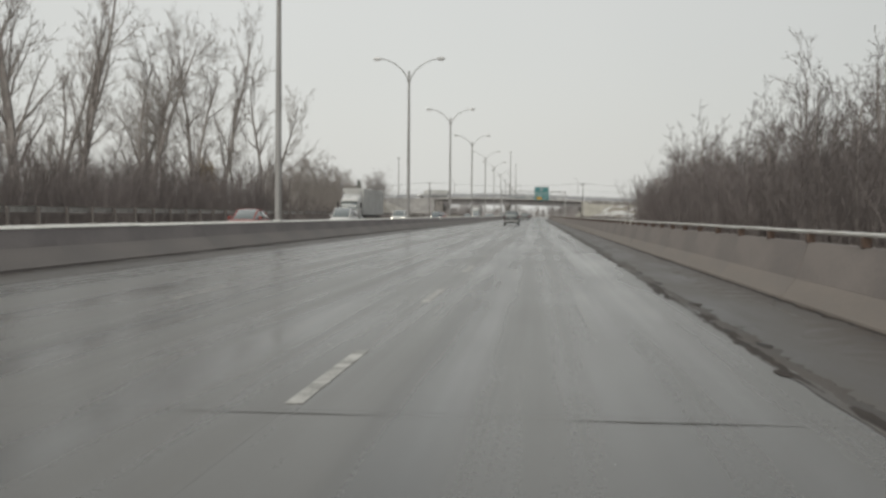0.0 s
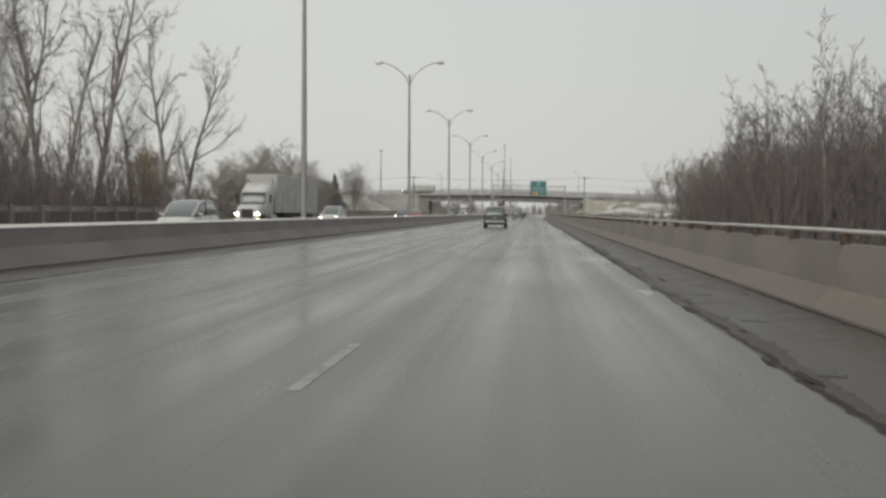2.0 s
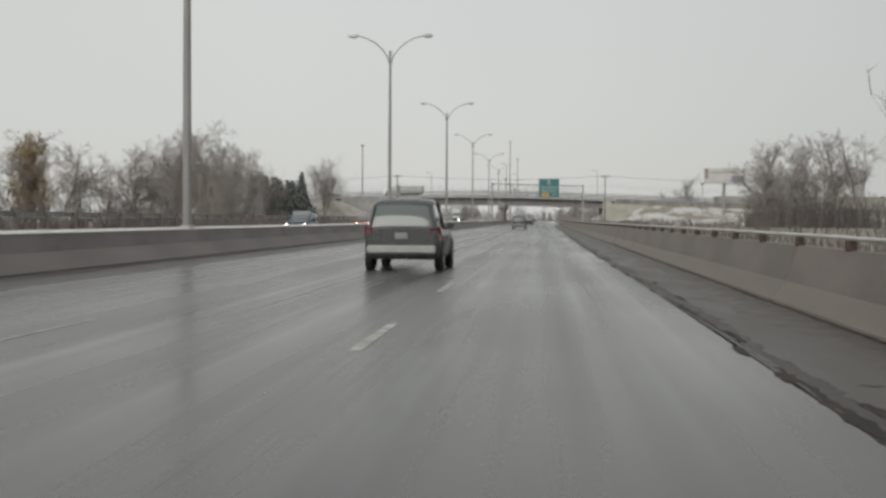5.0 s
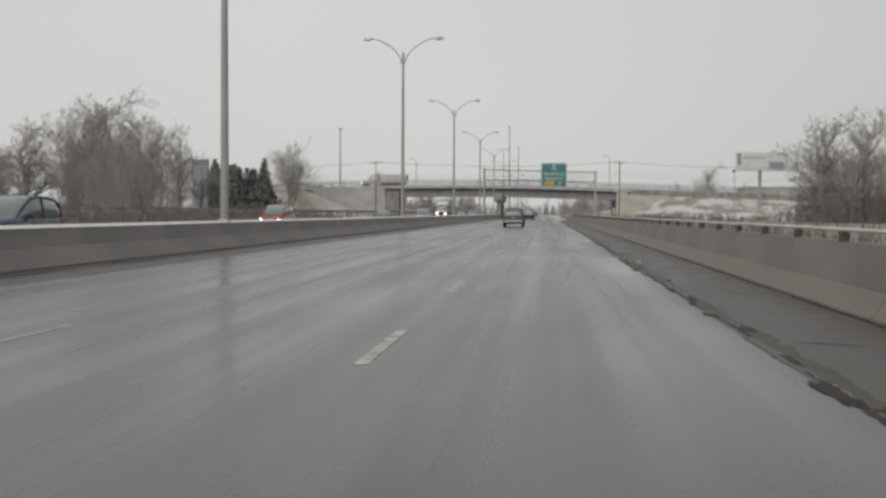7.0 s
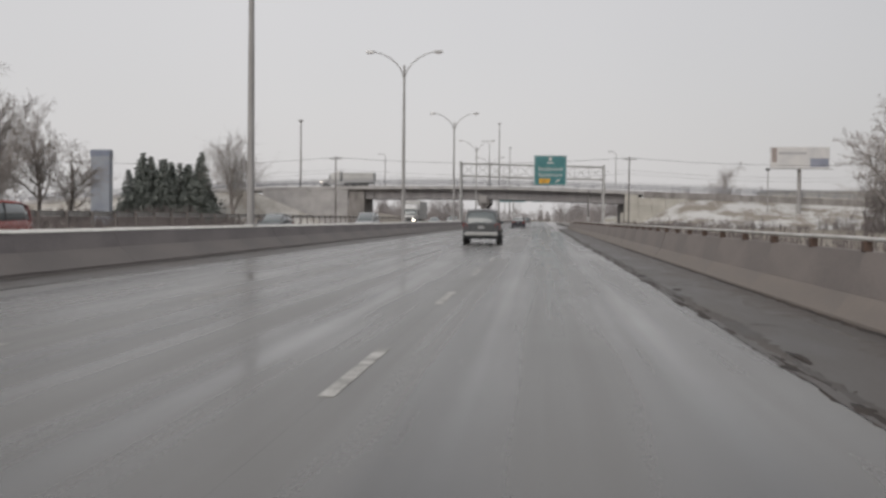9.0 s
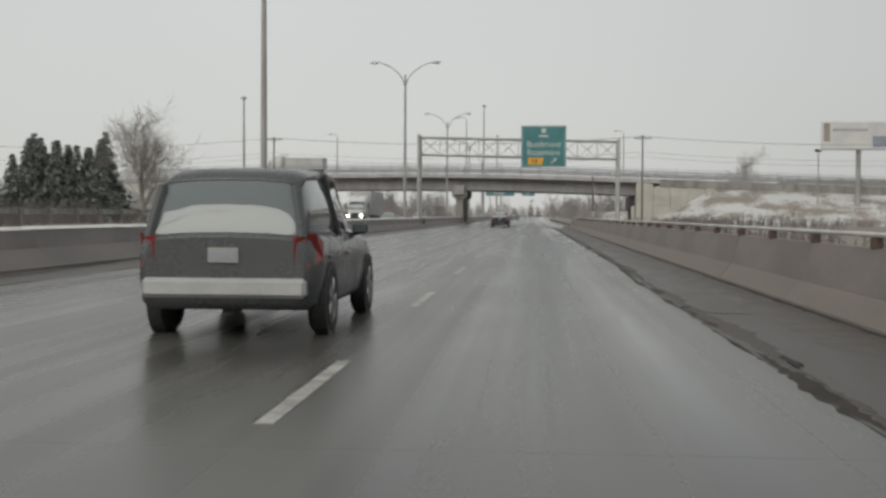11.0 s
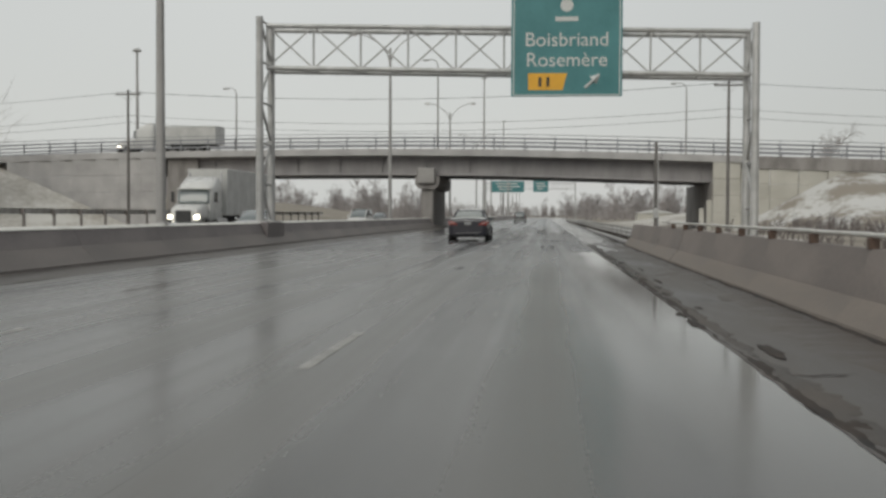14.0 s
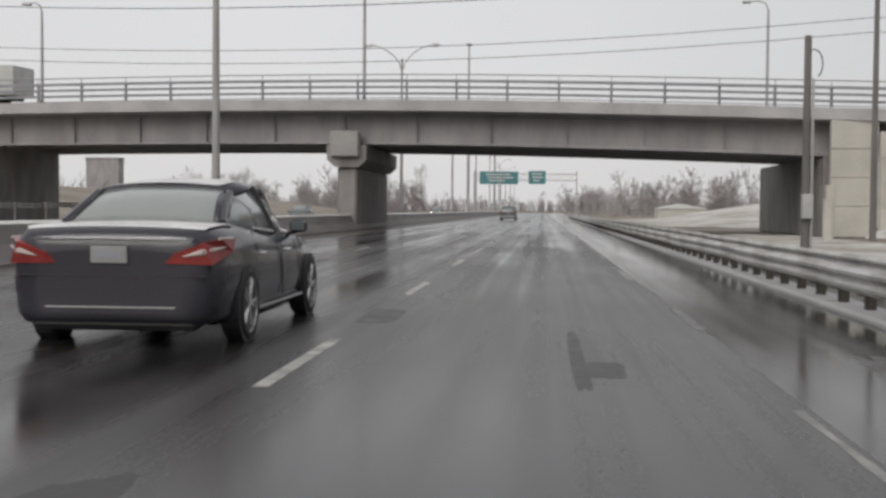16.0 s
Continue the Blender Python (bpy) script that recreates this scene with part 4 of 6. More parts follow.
# second gantry with two signs beyond the overpass
far_gantry = thing("sign_gantry", "galvanized truss gantry far beyond the overpass", "sign gantry", 0, 692, 0)
lattice_post(far_gantry, -11.62, 12.2, 0.93)
lattice_post(far_gantry, 9.5, 12.2, -0.1)
truss(far_gantry, -19.0, 9.4, 11.4, 9.6, 0.0, 10)
lattice_post(far_gantry, -18.9, 12.2, -0.1)
for x0, x1, z0, z1 in ((-17.4, -6.7, 8.5, 12.0), (-3.8, 0.9, 8.6, 12.2)):
    s = thing("highway_sign", "green overhead direction sign with unreadable lines", "road sign", (x0 + x1) / 2, 691.7, (z0 + z1) / 2, "far direction signs")
    w, h = (x1 - x0) / 2, (z1 - z0) / 2
    part("panel", cube(-w, w, -0.05, 0.05, -h, h, bevel=0.03), GREEN, s)
    for q, (a, b) in enumerate(((-0.7, 0.6), (-0.6, 0.75), (-0.5, 0.3))):
        part("text_bar", cube(a * w, b * w, -0.07, -0.052, h * (0.45 - 0.5 * q), h * (0.65 - 0.5 * q)), WHITE, s)


# ---- wet patches and potholes ----
WATER = mat("rain_water", (0.020, 0.019, 0.018), (0.036, 0.034, 0.031), rough=0.13, scale=2, fine=12, bump=0.02, rvar=0.05)
WATER.node_tree.nodes["Principled BSDF"].inputs["IOR"].default_value = 1.33
TAR = mat("dark_tar_patch", (0.016, 0.016, 0.016), (0.080, 0.077, 0.074), rough=0.45, scale=3, fine=30, bump=0.3, spec=0.25)


def blob(name, label, x, y, rx, ry, material, seed, z=0.004, square=2.0, rough=1.0, kind_of="road patch"):
    """A flat irregular patch; square: 2 gives a rounded outline, more a boxier one."""
    n = 48
    v, low = [(x, y, z + 0.0015)], []
    for i in range(n):
        a = 2 * math.pi * i / n
        k = 1 + rough * (0.45 * noise.noise((math.cos(a) * 1.5 + seed, math.sin(a) * 1.5, seed)) + 0.25 * noise.noise((math.cos(a) * 5 + seed, math.sin(a) * 5, seed)))
        k /= (abs(math.cos(a)) ** square + abs(math.sin(a)) ** square) ** (1 / square)
        v.append((x + 0.9 * rx * k * math.cos(a), y + 0.9 * ry * k * math.sin(a), z))
        low.append((x + rx * k * math.cos(a), y + ry * k * math.sin(a), -0.004))
    fan = [(0, 1 + i, 1 + (i + 1) % n) for i in range(n)]
    rim = [(1 + i, 1 + n + i, 1 + n + (i + 1) % n, 1 + (i + 1) % n) for i in range(n)]
    return tagged(part(name, (v + low, fan + rim), material), label, kind_of, kind="stuff")


cover = thing("manhole_cover", "round worn utility cover with a dark sunken rim", "manhole cover", 1.19, 40.05, 0, kind="structure")
part("rim", bar((0, 0, -0.02), (0, 0, 0.004), 0.272, sides=28), TAR, cover, "dark broken rim")
part("lid", bar((0, 0, 0.0), (0, 0, 0.008), 0.225, 0.22, sides=28), SLAB, cover)
for x, y, rx, ry in ((2.75, 370.3, 0.40, 2.6), (3.15, 372.6, 0.38, 2.8), (2.45, 374.2, 0.26, 1.6), (3.0, 377.2, 0.28, 1.8)):
    blob("mud_patch", "wet brown mud and grit washed over the shoulder", x, y, rx, ry, CRACK, x * 5 + y, 0.002)
for x, y, rx, ry in ((1.42, 368.7, 0.14, 0.5), (-1.9, 349.5, 0.10, 0.9),  (2.25, 46.4, 0.30, 0.12), (2.5, 45.5, 0.2, 0.10), (2.45, 63.0, 0.17, 0.2), (2.2, 61.3, 0.2, 0.22), (2.45, 58.5, 0.16, 0.15), (2.86, 55.95, 0.10, 0.3), (2.15, 53.9, 0.14, 0.2), (1.2, 159.95, 0.30, 0.09)):
    blob("tar_patch", "dark tarred patch worn into the lane", x, y, rx, ry, TAR, x * 3 + y)

for x, y, rx, ry in ((0.0, 368.0, 0.075, 2.2), (0.38, 368.0, 0.09, 2.3), (-1.93, 372.2, 0.24, 1.6), (0.43, 378.6, 0.07, 2.1), (0.63, 377.7, 0.17, 0.5), (-1.75, 382.0, 0.24, 1.0), (-5.3, 395.0, 0.25, 2.4)):
    blob("tar_patch", "dark worn tar strip along the wheel track", x, y, rx, ry, TAR, x * 7 + y, square=5.0, rough=0.3)
for x, y, rx, ry, z in ((2.35, 367.2, 0.32, 4.0, 0.0004), (2.07, 190.6, 0.06, 0.5, 0.0048), (1.62, 63.2, 0.12, 0.7, 0.0048)):
    blob("puddle", "shallow puddle of rain water reflecting the sky", x, y, rx, ry, WATER, x * 3 + y, z, 2.2, 1.1, "puddle")

# ---- trees and brush ----
def tubes(segs):
    """Tapered tubes from rows (a, b, ra, rb, sides), as one mesh."""
    v, f = [], []
    for a, b, ra, rb, n in segs:
        d = b - a
        ln = float(np.linalg.norm(d)) or 1e-6
        d = d / ln
        u = np.cross(d, (0.0, 0.0, 1.0) if abs(d[2]) < 0.9 else (1.0, 0.0, 0.0))
        u = u / np.linalg.norm(u)
        w = np.cross(d, u)
        k = len(v)
        for c, r in ((a, ra), (b, rb)):
            if r == 0:
                v.append((float(c[0]), float(c[1]), float(c[2])))
                continue
            for i in range(n):
                t = 2 * math.pi * i / n
                q = c + r * (math.cos(t) * u + math.sin(t) * w)
                v.append((float(q[0]), float(q[1]), float(q[2])))
        for i in range(n):
            f.append((k + i, k + (i + 1) % n, k + n) if rb == 0 else (k + i, k + (i + 1) % n, k + n + (i + 1) % n, k + n + i))
    return v, f


def grow(seed, height, radius, limbs=9, first=0.3, angle=0.75, reach=0.42, lean=(0, 0), counts=(5, 5, 2), fine=0.016, wander=0.12, taper=0.45):
    """A bare tree: trunk segments and branch segments; taper: how much shorter the limbs get towards the top."""
    g = np.random.default_rng(seed)
    trunk, crown = [], []
    steps, sides = (8, 5, 3, 2, 1), (7, 5, 3, 3, 3)

    def branch(p, d, length, rad, level):
        n = steps[level]
        for i in range(n):
            d = d + g.normal(0, wander * (0.5 if level == 0 else 1.2), 3) + np.array((0, 0, 0.05 if level else 0.1))
            d = d / np.linalg.norm(d)
            q = p + d * length / n
            r1 = max(fine, rad * (1 - 0.8 * (i + 1) / n))
            r0 = max(fine, rad * (1 - 0.8 * i / n))
            (trunk if level == 0 else crown).append((p, q, r0, 0 if level > 1 and i == n - 1 else r1, sides[level]))
            if level < len(counts) + 1 and (level > 0 or (i + 1) / n > first):
                many = limbs / (n * (1 - first)) if level == 0 else counts[level - 1] / n
                for _ in range(int(many + g.random())):
                    t = g.uniform(0, 2 * math.pi)
                    side = np.cross(d, (math.cos(t), math.sin(t), 0.3))
                    side = side / (np.linalg.norm(side) + 1e-9)
                    an = angle * g.uniform(0.6, 1.25)
                    nd = d * math.cos(an) + side * math.sin(an)
                    along = 1 - (taper if level == 0 else 0.45) * (i / n)
                    branch(p + (q - p) * g.random(), nd, length * reach * along * g.uniform(0.7, 1.25) * (1.15 if level else 1), max(fine, r1 * 0.56), level + 1)
            p = q

    branch(np.array((0.0, 0.0, -0.2)), np.array((lean[0], lean[1], 1.0)), height, radius, 0)
    return tubes(trunk), tubes(crown)


def tree(label, seed, group="", bark=None, twig=None, **k):
    a, b = grow(seed, **k)
    t = thing("bare_tree", label, "tree", group=group)
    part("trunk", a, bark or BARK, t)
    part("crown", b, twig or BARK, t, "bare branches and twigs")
    return t


def plant(kinds, spots, g, lo=0.85, hi=1.15):
    for i, (x, y) in enumerate(spots):
        s = g.uniform(lo, hi)
        src = kinds[i % len(kinds)]
        if i < len(kinds):
            o = src
            o.matrix_basis = pose(x, y, -0.12, 0, 0, g.uniform(0, 360)) @ Matrix.Diagonal((s, s, s, 1))
        else:
            o = copy_thing(src, pose(x, y, -0.12, 0, 0, g.uniform(0, 360)))
            o.scale = (s, s, s)


def sized(src, x, y, tall_, wide, turn, label, group):
    """A copy of a tree brought to a given height and crown width."""
    o = copy_thing(src, pose(x, y, -0.12, 0, 0, turn))
    crown = next(c for c in src.children if c.name.startswith("crown")).data
    co = np.empty(len(crown.vertices) * 3)
    crown.vertices.foreach_get("co", co)
    co = co.reshape(-1, 3)
    k = wide / (np.percentile(np.hypot(co[:, 0], co[:, 1]), 90) * 2)
    o.scale = (k, k, tall_ / np.percentile(co[:, 2], 99.5))
    return tagged(o, label, "tree", group)


g = np.random.default_rng(12)
tall = [tree("tall bare grey cottonwood beside the oncoming road", 21, "roadside cottonwoods", height=21, radius=0.34, limbs=11, first=0.22, angle=0.55, reach=0.40, counts=(7, 7, 8), fine=0.011),
        tree("tall bare grey cottonwood beside the oncoming road", 22, "roadside cottonwoods", height=23, radius=0.36, limbs=12, first=0.25, angle=0.5, reach=0.38, lean=(0.15, 0.1), counts=(7, 7, 8), fine=0.011),
        tree("leaning bare cottonwood with crooked limbs beside the oncoming road", 23, "roadside cottonwoods", height=18, radius=0.33, limbs=9, first=0.25, angle=0.8, reach=0.5, lean=(0.35, 0.1), counts=(7, 6, 8), fine=0.011, wander=0.18)]
spots = [(-43, 184), (-41.5, 172), (-47, 176), (-50, 165), (-44, 158), (-48, 150), (-54, 158), (-43, 143), (-50, 138), (-46, 130), (-55, 134), (-43, 122), (-50, 117), (-45, 110), (-56, 112), (-47, 100), (-43, 92), (-52, 90), (-46, 80), (-50, 70), (-60, 122), (-62, 145), (-60, 176)]
plant(tall, spots, g)
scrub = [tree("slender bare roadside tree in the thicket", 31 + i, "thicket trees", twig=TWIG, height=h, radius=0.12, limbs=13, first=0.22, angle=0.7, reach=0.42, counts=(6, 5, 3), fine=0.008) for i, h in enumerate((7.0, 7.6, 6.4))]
spots = [(g.uniform(14.0, 17.5) if k % 3 else g.uniform(17.5, 28), -4 + k * 1.75 + g.normal(0, 0.8)) for k in range(86)]
plant(scrub, spots, g, 0.92, 1.22)
old = [tree("large round bare tree far beyond the oncoming road", 41, "far bare trees", height=12.0, radius=0.45, limbs=20, first=0.18, angle=0.8, reach=0.5, counts=(7, 6, 5), fine=0.020, taper=0.1),
       tree("spreading bare tree far beyond the oncoming road", 42, "far bare trees", height=12.0, radius=0.40, limbs=18, first=0.35, angle=0.85, reach=0.5, counts=(7, 6, 5), fine=0.020, taper=0.1)]
plant(old, [(-94, 385), (-112, 380)], g, 0.9, 1.05)
for i, (x, y, h, w) in enumerate(((-86, 376, 15, 15), (-105, 360, 17, 16), (-78, 350, 14, 14), (-92, 320, 17, 17), (-67, 325, 18.5, 16), (-72, 333, 17, 14), (-62, 319, 16, 11), (-55, 329, 14, 9), (-76, 322, 15, 13), (-83, 330, 11, 13), (-59, 323, 16, 12), (-53, 332, 10, 9), (-57, 321, 14.5, 9))):
    sized(old[i % 2], x, y, h, w, 100 * i + 30, "large round bare tree far beyond the oncoming road", "far bare trees")
vase = tree("spreading bare tree with a short trunk forking beside the spruces", 47, height=12.0, radius=0.42, limbs=12, first=0.14, angle=0.62, reach=0.74, counts=(7, 6, 5), fine=0.018, taper=0.6, wander=0.1)
vase.matrix_basis = pose(-60.3, 429.0, -0.12, 0, 0, 40)
crown = next(c for c in vase.children if c.name.startswith("crown")).data
spread = 5.0 / np.percentile([math.hypot(w.co.x, w.co.y) for w in crown.vertices], 88)
vase.scale = (spread, spread, 17 / np.percentile([w.co.z for w in crown.vertices], 99))
sized(old[0], 51.0, 536.0, 17, 10, 20, "round bare tree far behind the overpass", "far bare trees")
for i, (x, y, h, w) in enumerate(((46, 360, 18, 13), (52, 367, 19, 14), (48, 349, 16, 12), (60, 360, 20, 15), (57, 374, 18, 13), (66, 368, 20, 14), (55, 352, 18, 14), (63, 351, 19, 14), (47, 369, 13, 10))):
    sized(tall[i % 3] if i % 2 else old[i % 4 // 2], x, y, h, w, 70 * i, "tall bare grey tree beyond the shoulder thicket", "far roadside trees")
willow = tree("dense ochre-brown round willow beyond the oncoming road", 51, twig=OCHRE, height=13, radius=0.5, limbs=26, first=0.1, angle=0.9, reach=0.5, counts=(8, 7, 4), fine=0.04)
willow.matrix_basis = pose(-93, 318, -0.12)


def thicket(seed, wide, deep, stems, tall_, fine=0.008):
    """A patch of many thin upright stems, each fanning into ever finer side twigs."""
    q = np.random.default_rng(seed)
    segs = []
    for _ in range(stems):
        p = np.array((q.uniform(-wide / 2, wide / 2), q.uniform(-deep / 2, deep / 2), -0.2))
        h = tall_ * q.uniform(0.45, 1.0)
        d = np.array((q.normal(0, 0.19), q.normal(0, 0.19), 1.0))
        for i in range(4):
            d = d + q.normal(0, 0.09, 3)
            d = d / np.linalg.norm(d)
            e = p + d * h / 4
            r0, r1 = max(fine, fine * 2.8 * (1 - i / 4)), max(fine, fine * 2.8 * (1 - (i + 1) / 4))
            segs.append((p, e, r0, r1 if i < 3 else 0, 3))
            for _ in range(4):
                t = q.uniform(0, 6.28)
                s = p + (e - p) * q.random()
                w = np.array((math.cos(t) * 0.6, math.sin(t) * 0.6, q.uniform(0.6, 1.5)))
                m = s + w * h * q.uniform(0.09, 0.19)
                segs.append((s, m, fine * 1.5, 0, 3))
                for _ in range(2):
                    n = s + (m - s) * q.uniform(0.3, 0.85)
                    segs.append((n, n + np.array((q.normal(0, 0.3), q.normal(0, 0.3), q.uniform(0.3, 0.8))) * h * 0.11, fine, 0, 3))
            p = e
    return tubes(segs)


def brush(label, mesh_seeds, spots, wide, deep, stems, tall_, g, material=TWIG, fine=0.013):
    base = []
    for i, (x, y, s) in enumerate(spots):
        m = pose(x, y, -0.12, 0, 0, g.choice((0, 180)) + g.uniform(-12, 12)) @ Matrix.Diagonal((1, 1, s, 1))
        if i < len(mesh_seeds):
            o = tagged(part("brush", thicket(mesh_seeds[i], wide, deep, stems, tall_, fine), material), label, "brush", kind="stuff")
            base.append(o)
        else:
            o = base[i % len(base)].copy()
            scene.collection.objects.link(o)
        o.matrix_basis = m


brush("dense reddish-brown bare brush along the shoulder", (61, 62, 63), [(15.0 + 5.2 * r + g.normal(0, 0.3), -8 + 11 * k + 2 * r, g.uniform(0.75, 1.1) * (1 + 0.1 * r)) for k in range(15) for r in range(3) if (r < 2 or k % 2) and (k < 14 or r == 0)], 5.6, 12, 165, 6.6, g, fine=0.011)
brush("dense purple-brown bare brush beyond the oncoming road", (64, 65, 66), [(-36 - 7 * r + g.normal(0, 0.5), 40 + 12.5 * k + 4 * r, g.uniform(0.8, 1.2)) for k in range(9) for r in range(3)], 7.5, 14, 140, 7.0, g, fine=0.012)
brush("low bare brush beyond the oncoming road", (67, 68), [(-40 - 9 * r + g.normal(0, 1), 160 + 15 * k, g.uniform(0.5, 0.95) * (1.0 if k < 5 else 0.42)) for k in range(15) for r in range(2)], 9, 16, 60, 4.8, g, fine=0.022)
brush("dense bare thicket beyond the shoulder", (77, 78), [(47 + 8 * (k % 3) + g.normal(0, 1), 346 + 7 * (k // 3) + g.normal(0, 1), g.uniform(0.45, 1.15)) for k in range(12)], 9, 9, 70, 7.5, g, fine=0.02)
brush("low brown roadside weeds behind the barrier", (85, 86), [(6.6 + 3.4 * r + g.normal(0, 0.4), 140 + 9 * k + 4 * r, g.uniform(0.8, 1.25) * (1 + 0.15 * r)) for k in range(25) for r in range(2)], 3.0, 10, 36, 1.3, g, fine=0.009)
brush("slender bare saplings among the oncoming side trees", (79,), [(-50 - 6 * k, 302 + 5 * k, 1.0 + 0.12 * k) for k in range(3)], 7, 6, 90, 11.5, g, material=BARK, fine=0.016)
brush("low grey-brown brush below the overpass bank", (80, 84), [(-68 - 8.5 * k + g.normal(0, 1), 404 + 9 * r + g.normal(0, 1.5), g.uniform(0.7, 1.1)) for k in range(6) for r in range(2)], 9, 7, 90, 3.7, g, fine=0.02)
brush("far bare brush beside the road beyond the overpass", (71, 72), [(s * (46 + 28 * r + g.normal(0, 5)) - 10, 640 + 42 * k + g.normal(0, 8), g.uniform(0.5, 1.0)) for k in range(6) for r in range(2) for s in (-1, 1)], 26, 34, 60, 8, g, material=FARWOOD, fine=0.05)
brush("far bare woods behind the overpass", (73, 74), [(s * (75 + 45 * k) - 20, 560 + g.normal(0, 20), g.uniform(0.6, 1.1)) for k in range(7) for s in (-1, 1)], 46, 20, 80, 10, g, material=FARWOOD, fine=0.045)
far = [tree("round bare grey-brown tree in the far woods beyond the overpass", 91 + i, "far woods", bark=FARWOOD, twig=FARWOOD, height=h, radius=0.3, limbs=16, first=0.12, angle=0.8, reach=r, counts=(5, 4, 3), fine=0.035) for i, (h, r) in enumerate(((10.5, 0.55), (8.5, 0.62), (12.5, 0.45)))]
spots = []
for k in range(32):
    u = k / 31
    spots.append((24 + 46 * u + g.normal(0, 2.0), 700 - 110 * u + g.normal(0, 12)))
    spots.append((-34 - 66 * u + g.normal(0, 2.5), 700 - 22 * u + g.normal(0, 8)))
for k in range(14):
    spots.append((-80 + 150 * (k / 13) + g.normal(0, 5), 1120 + g.normal(0, 25)))
for k in range(16):
    spots.append((10 + 22 * (k / 15) + g.normal(0, 2), 860 + g.normal(0, 20)))
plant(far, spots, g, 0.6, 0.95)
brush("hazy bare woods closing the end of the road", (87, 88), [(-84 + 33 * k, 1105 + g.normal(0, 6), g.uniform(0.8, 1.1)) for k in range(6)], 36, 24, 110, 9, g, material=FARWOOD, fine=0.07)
brush("brown weeds and saplings on the bank", (75, 76), [(24 + 7 * k, deck_y(24 + 7 * k) - 12.5 + g.normal(0, 1.0), g.uniform(0.5, 1.2)) for k in range(8)] + [(19 + 4 * k, 412 + g.normal(0, 2.0), g.uniform(0.4, 0.7)) for k in range(3)], 6, 3, 80, 2.3, g, fine=0.011)


def spruce(seed, h):
    q = np.random.default_rng(seed)
    v, f = [], []
    for k in range(26):
        z = h * (0.06 + 0.92 * k / 26)
        r = (h - z) * 0.36 + 0.2
        for j in range(7 + int(9 * (1 - k / 26))):
            a = q.uniform(0, 6.283)
            ln = r * q.uniform(0.7, 1.15)
            for i in range(7):
                u = ((i + 0.7) / 7) ** 0.6
                x, y, zz = math.cos(a) * ln * u, math.sin(a) * ln * u, z - 0.45 * ln * u * u + q.normal(0, 0.05)
                s = 0.40 * (1.15 - 0.3 * u) * (0.45 + 0.55 * (1 - k / 26)) * (h / 12)
                b = len(v)
                for _ in range(3):
                    v.append((x + q.normal(0, s), y + q.normal(0, s), zz + q.normal(0, s * 0.7)))
                f.append((b, b + 1, b + 2))
    t = thing("spruce_tree", "dark green spruce in a clump beyond the oncoming road", "tree", group="clump of spruces")
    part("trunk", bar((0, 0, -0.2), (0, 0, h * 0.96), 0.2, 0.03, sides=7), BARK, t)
    part("crown", (v, f), NEEDLE, t, "dark needles")
    return t


spr = [spruce(81, 13.5), spruce(82, 14.5)]
plant(spr, [(-81.0 + 1.25 * k + g.normal(0, 0.25), 427.5 + 3.0 * (k % 2) + g.normal(0, 0.6)) for k in range(13)] + [(-80 + 3.0 * k, 433 + g.normal(0, 0.5)) for k in range(5)], g, 0.80, 1.02)
def rise(x, y):
    """A long earth bank that climbs away from the oncoming road."""
    u = min(1.0, max(0.0, (-x - 29.5) / 46.0))
    w = min(1.0, max(0.0, (y - 466) / 40.0)) * min(1.0, max(0.0, (665 - y) / 40.0))
    edge = min(1.0, max(0.0, (x + 160) / 18.0))
    return -0.13 + (4.6 * u * u * (3 - 2 * u) * w + 0.2 * noise.noise((x * 0.12, y * 0.12, 4)) * u) * edge


hill = sheet(np.linspace(-160, -29, 40), np.linspace(464, 667, 44), rise, GROUND, "earth_bank")
tagged(hill, "low brown grass bank beyond the overpass beside the oncoming road", "embankment", kind="structure")
snow = sheet(np.linspace(11, 95, 30), np.linspace(470, 560, 24), lambda x, y: -0.1 + 4.6 * min(1, max(0, (x - 12) / 26)) * max(0, 1 - abs(y - 512) / 44) + 0.15 * noise.noise((x * 0.2, y * 0.2, 0)), PALEBANK, "snow_bank")
tagged(snow, "pale snow-dusted bank beyond the overpass", "embankment", kind="structure")
shed = thing("shed", "low white shed far beyond the overpass", "shed", 21.0, 548, 0)
part("wall", cube(-3.5, 3.5, -3, 3, -0.2, 1.7), BEIGE, shed)
part("roof", extrude_y([(-3.8, 1.7), (0, 2.4), (3.8, 1.7)], -3.3, 3.3), WHITE, shed)
depot = thing("warehouse", "tall narrow grey warehouse far beyond the oncoming road", "warehouse", -89.5, 600, 0)
part("wall", cube(-3.4, 3.4, -1.5, 1.5, -0.2, 11), GIRDER, depot)
part("roof", cube(-3.6, 3.6, -1.7, 1.7, 11, 11.4, bevel=0.1), GIRDER, depot)
hall = thing("store_building", "long low white store building beyond the bank", "building", 96, 540, 0)
part("wall", cube(-34, 34, -8, 8, -0.2, 9.5), BEIGE, hall)
part("roof", cube(-34.4, 34.4, -8.4, 8.4, 9.5, 10.0, bevel=0.1), GALV, hall)
verge = sheet(np.linspace(6.2, 15.0, 12), np.linspace(384, 436, 30), lambda x, y: -0.06 + 0.12 * noise.noise((x * 0.4, y * 0.3, 2)), PALEBANK, "verge")
tagged(verge, "gravel verge dusted with snow below the overpass", "verge", kind="structure")


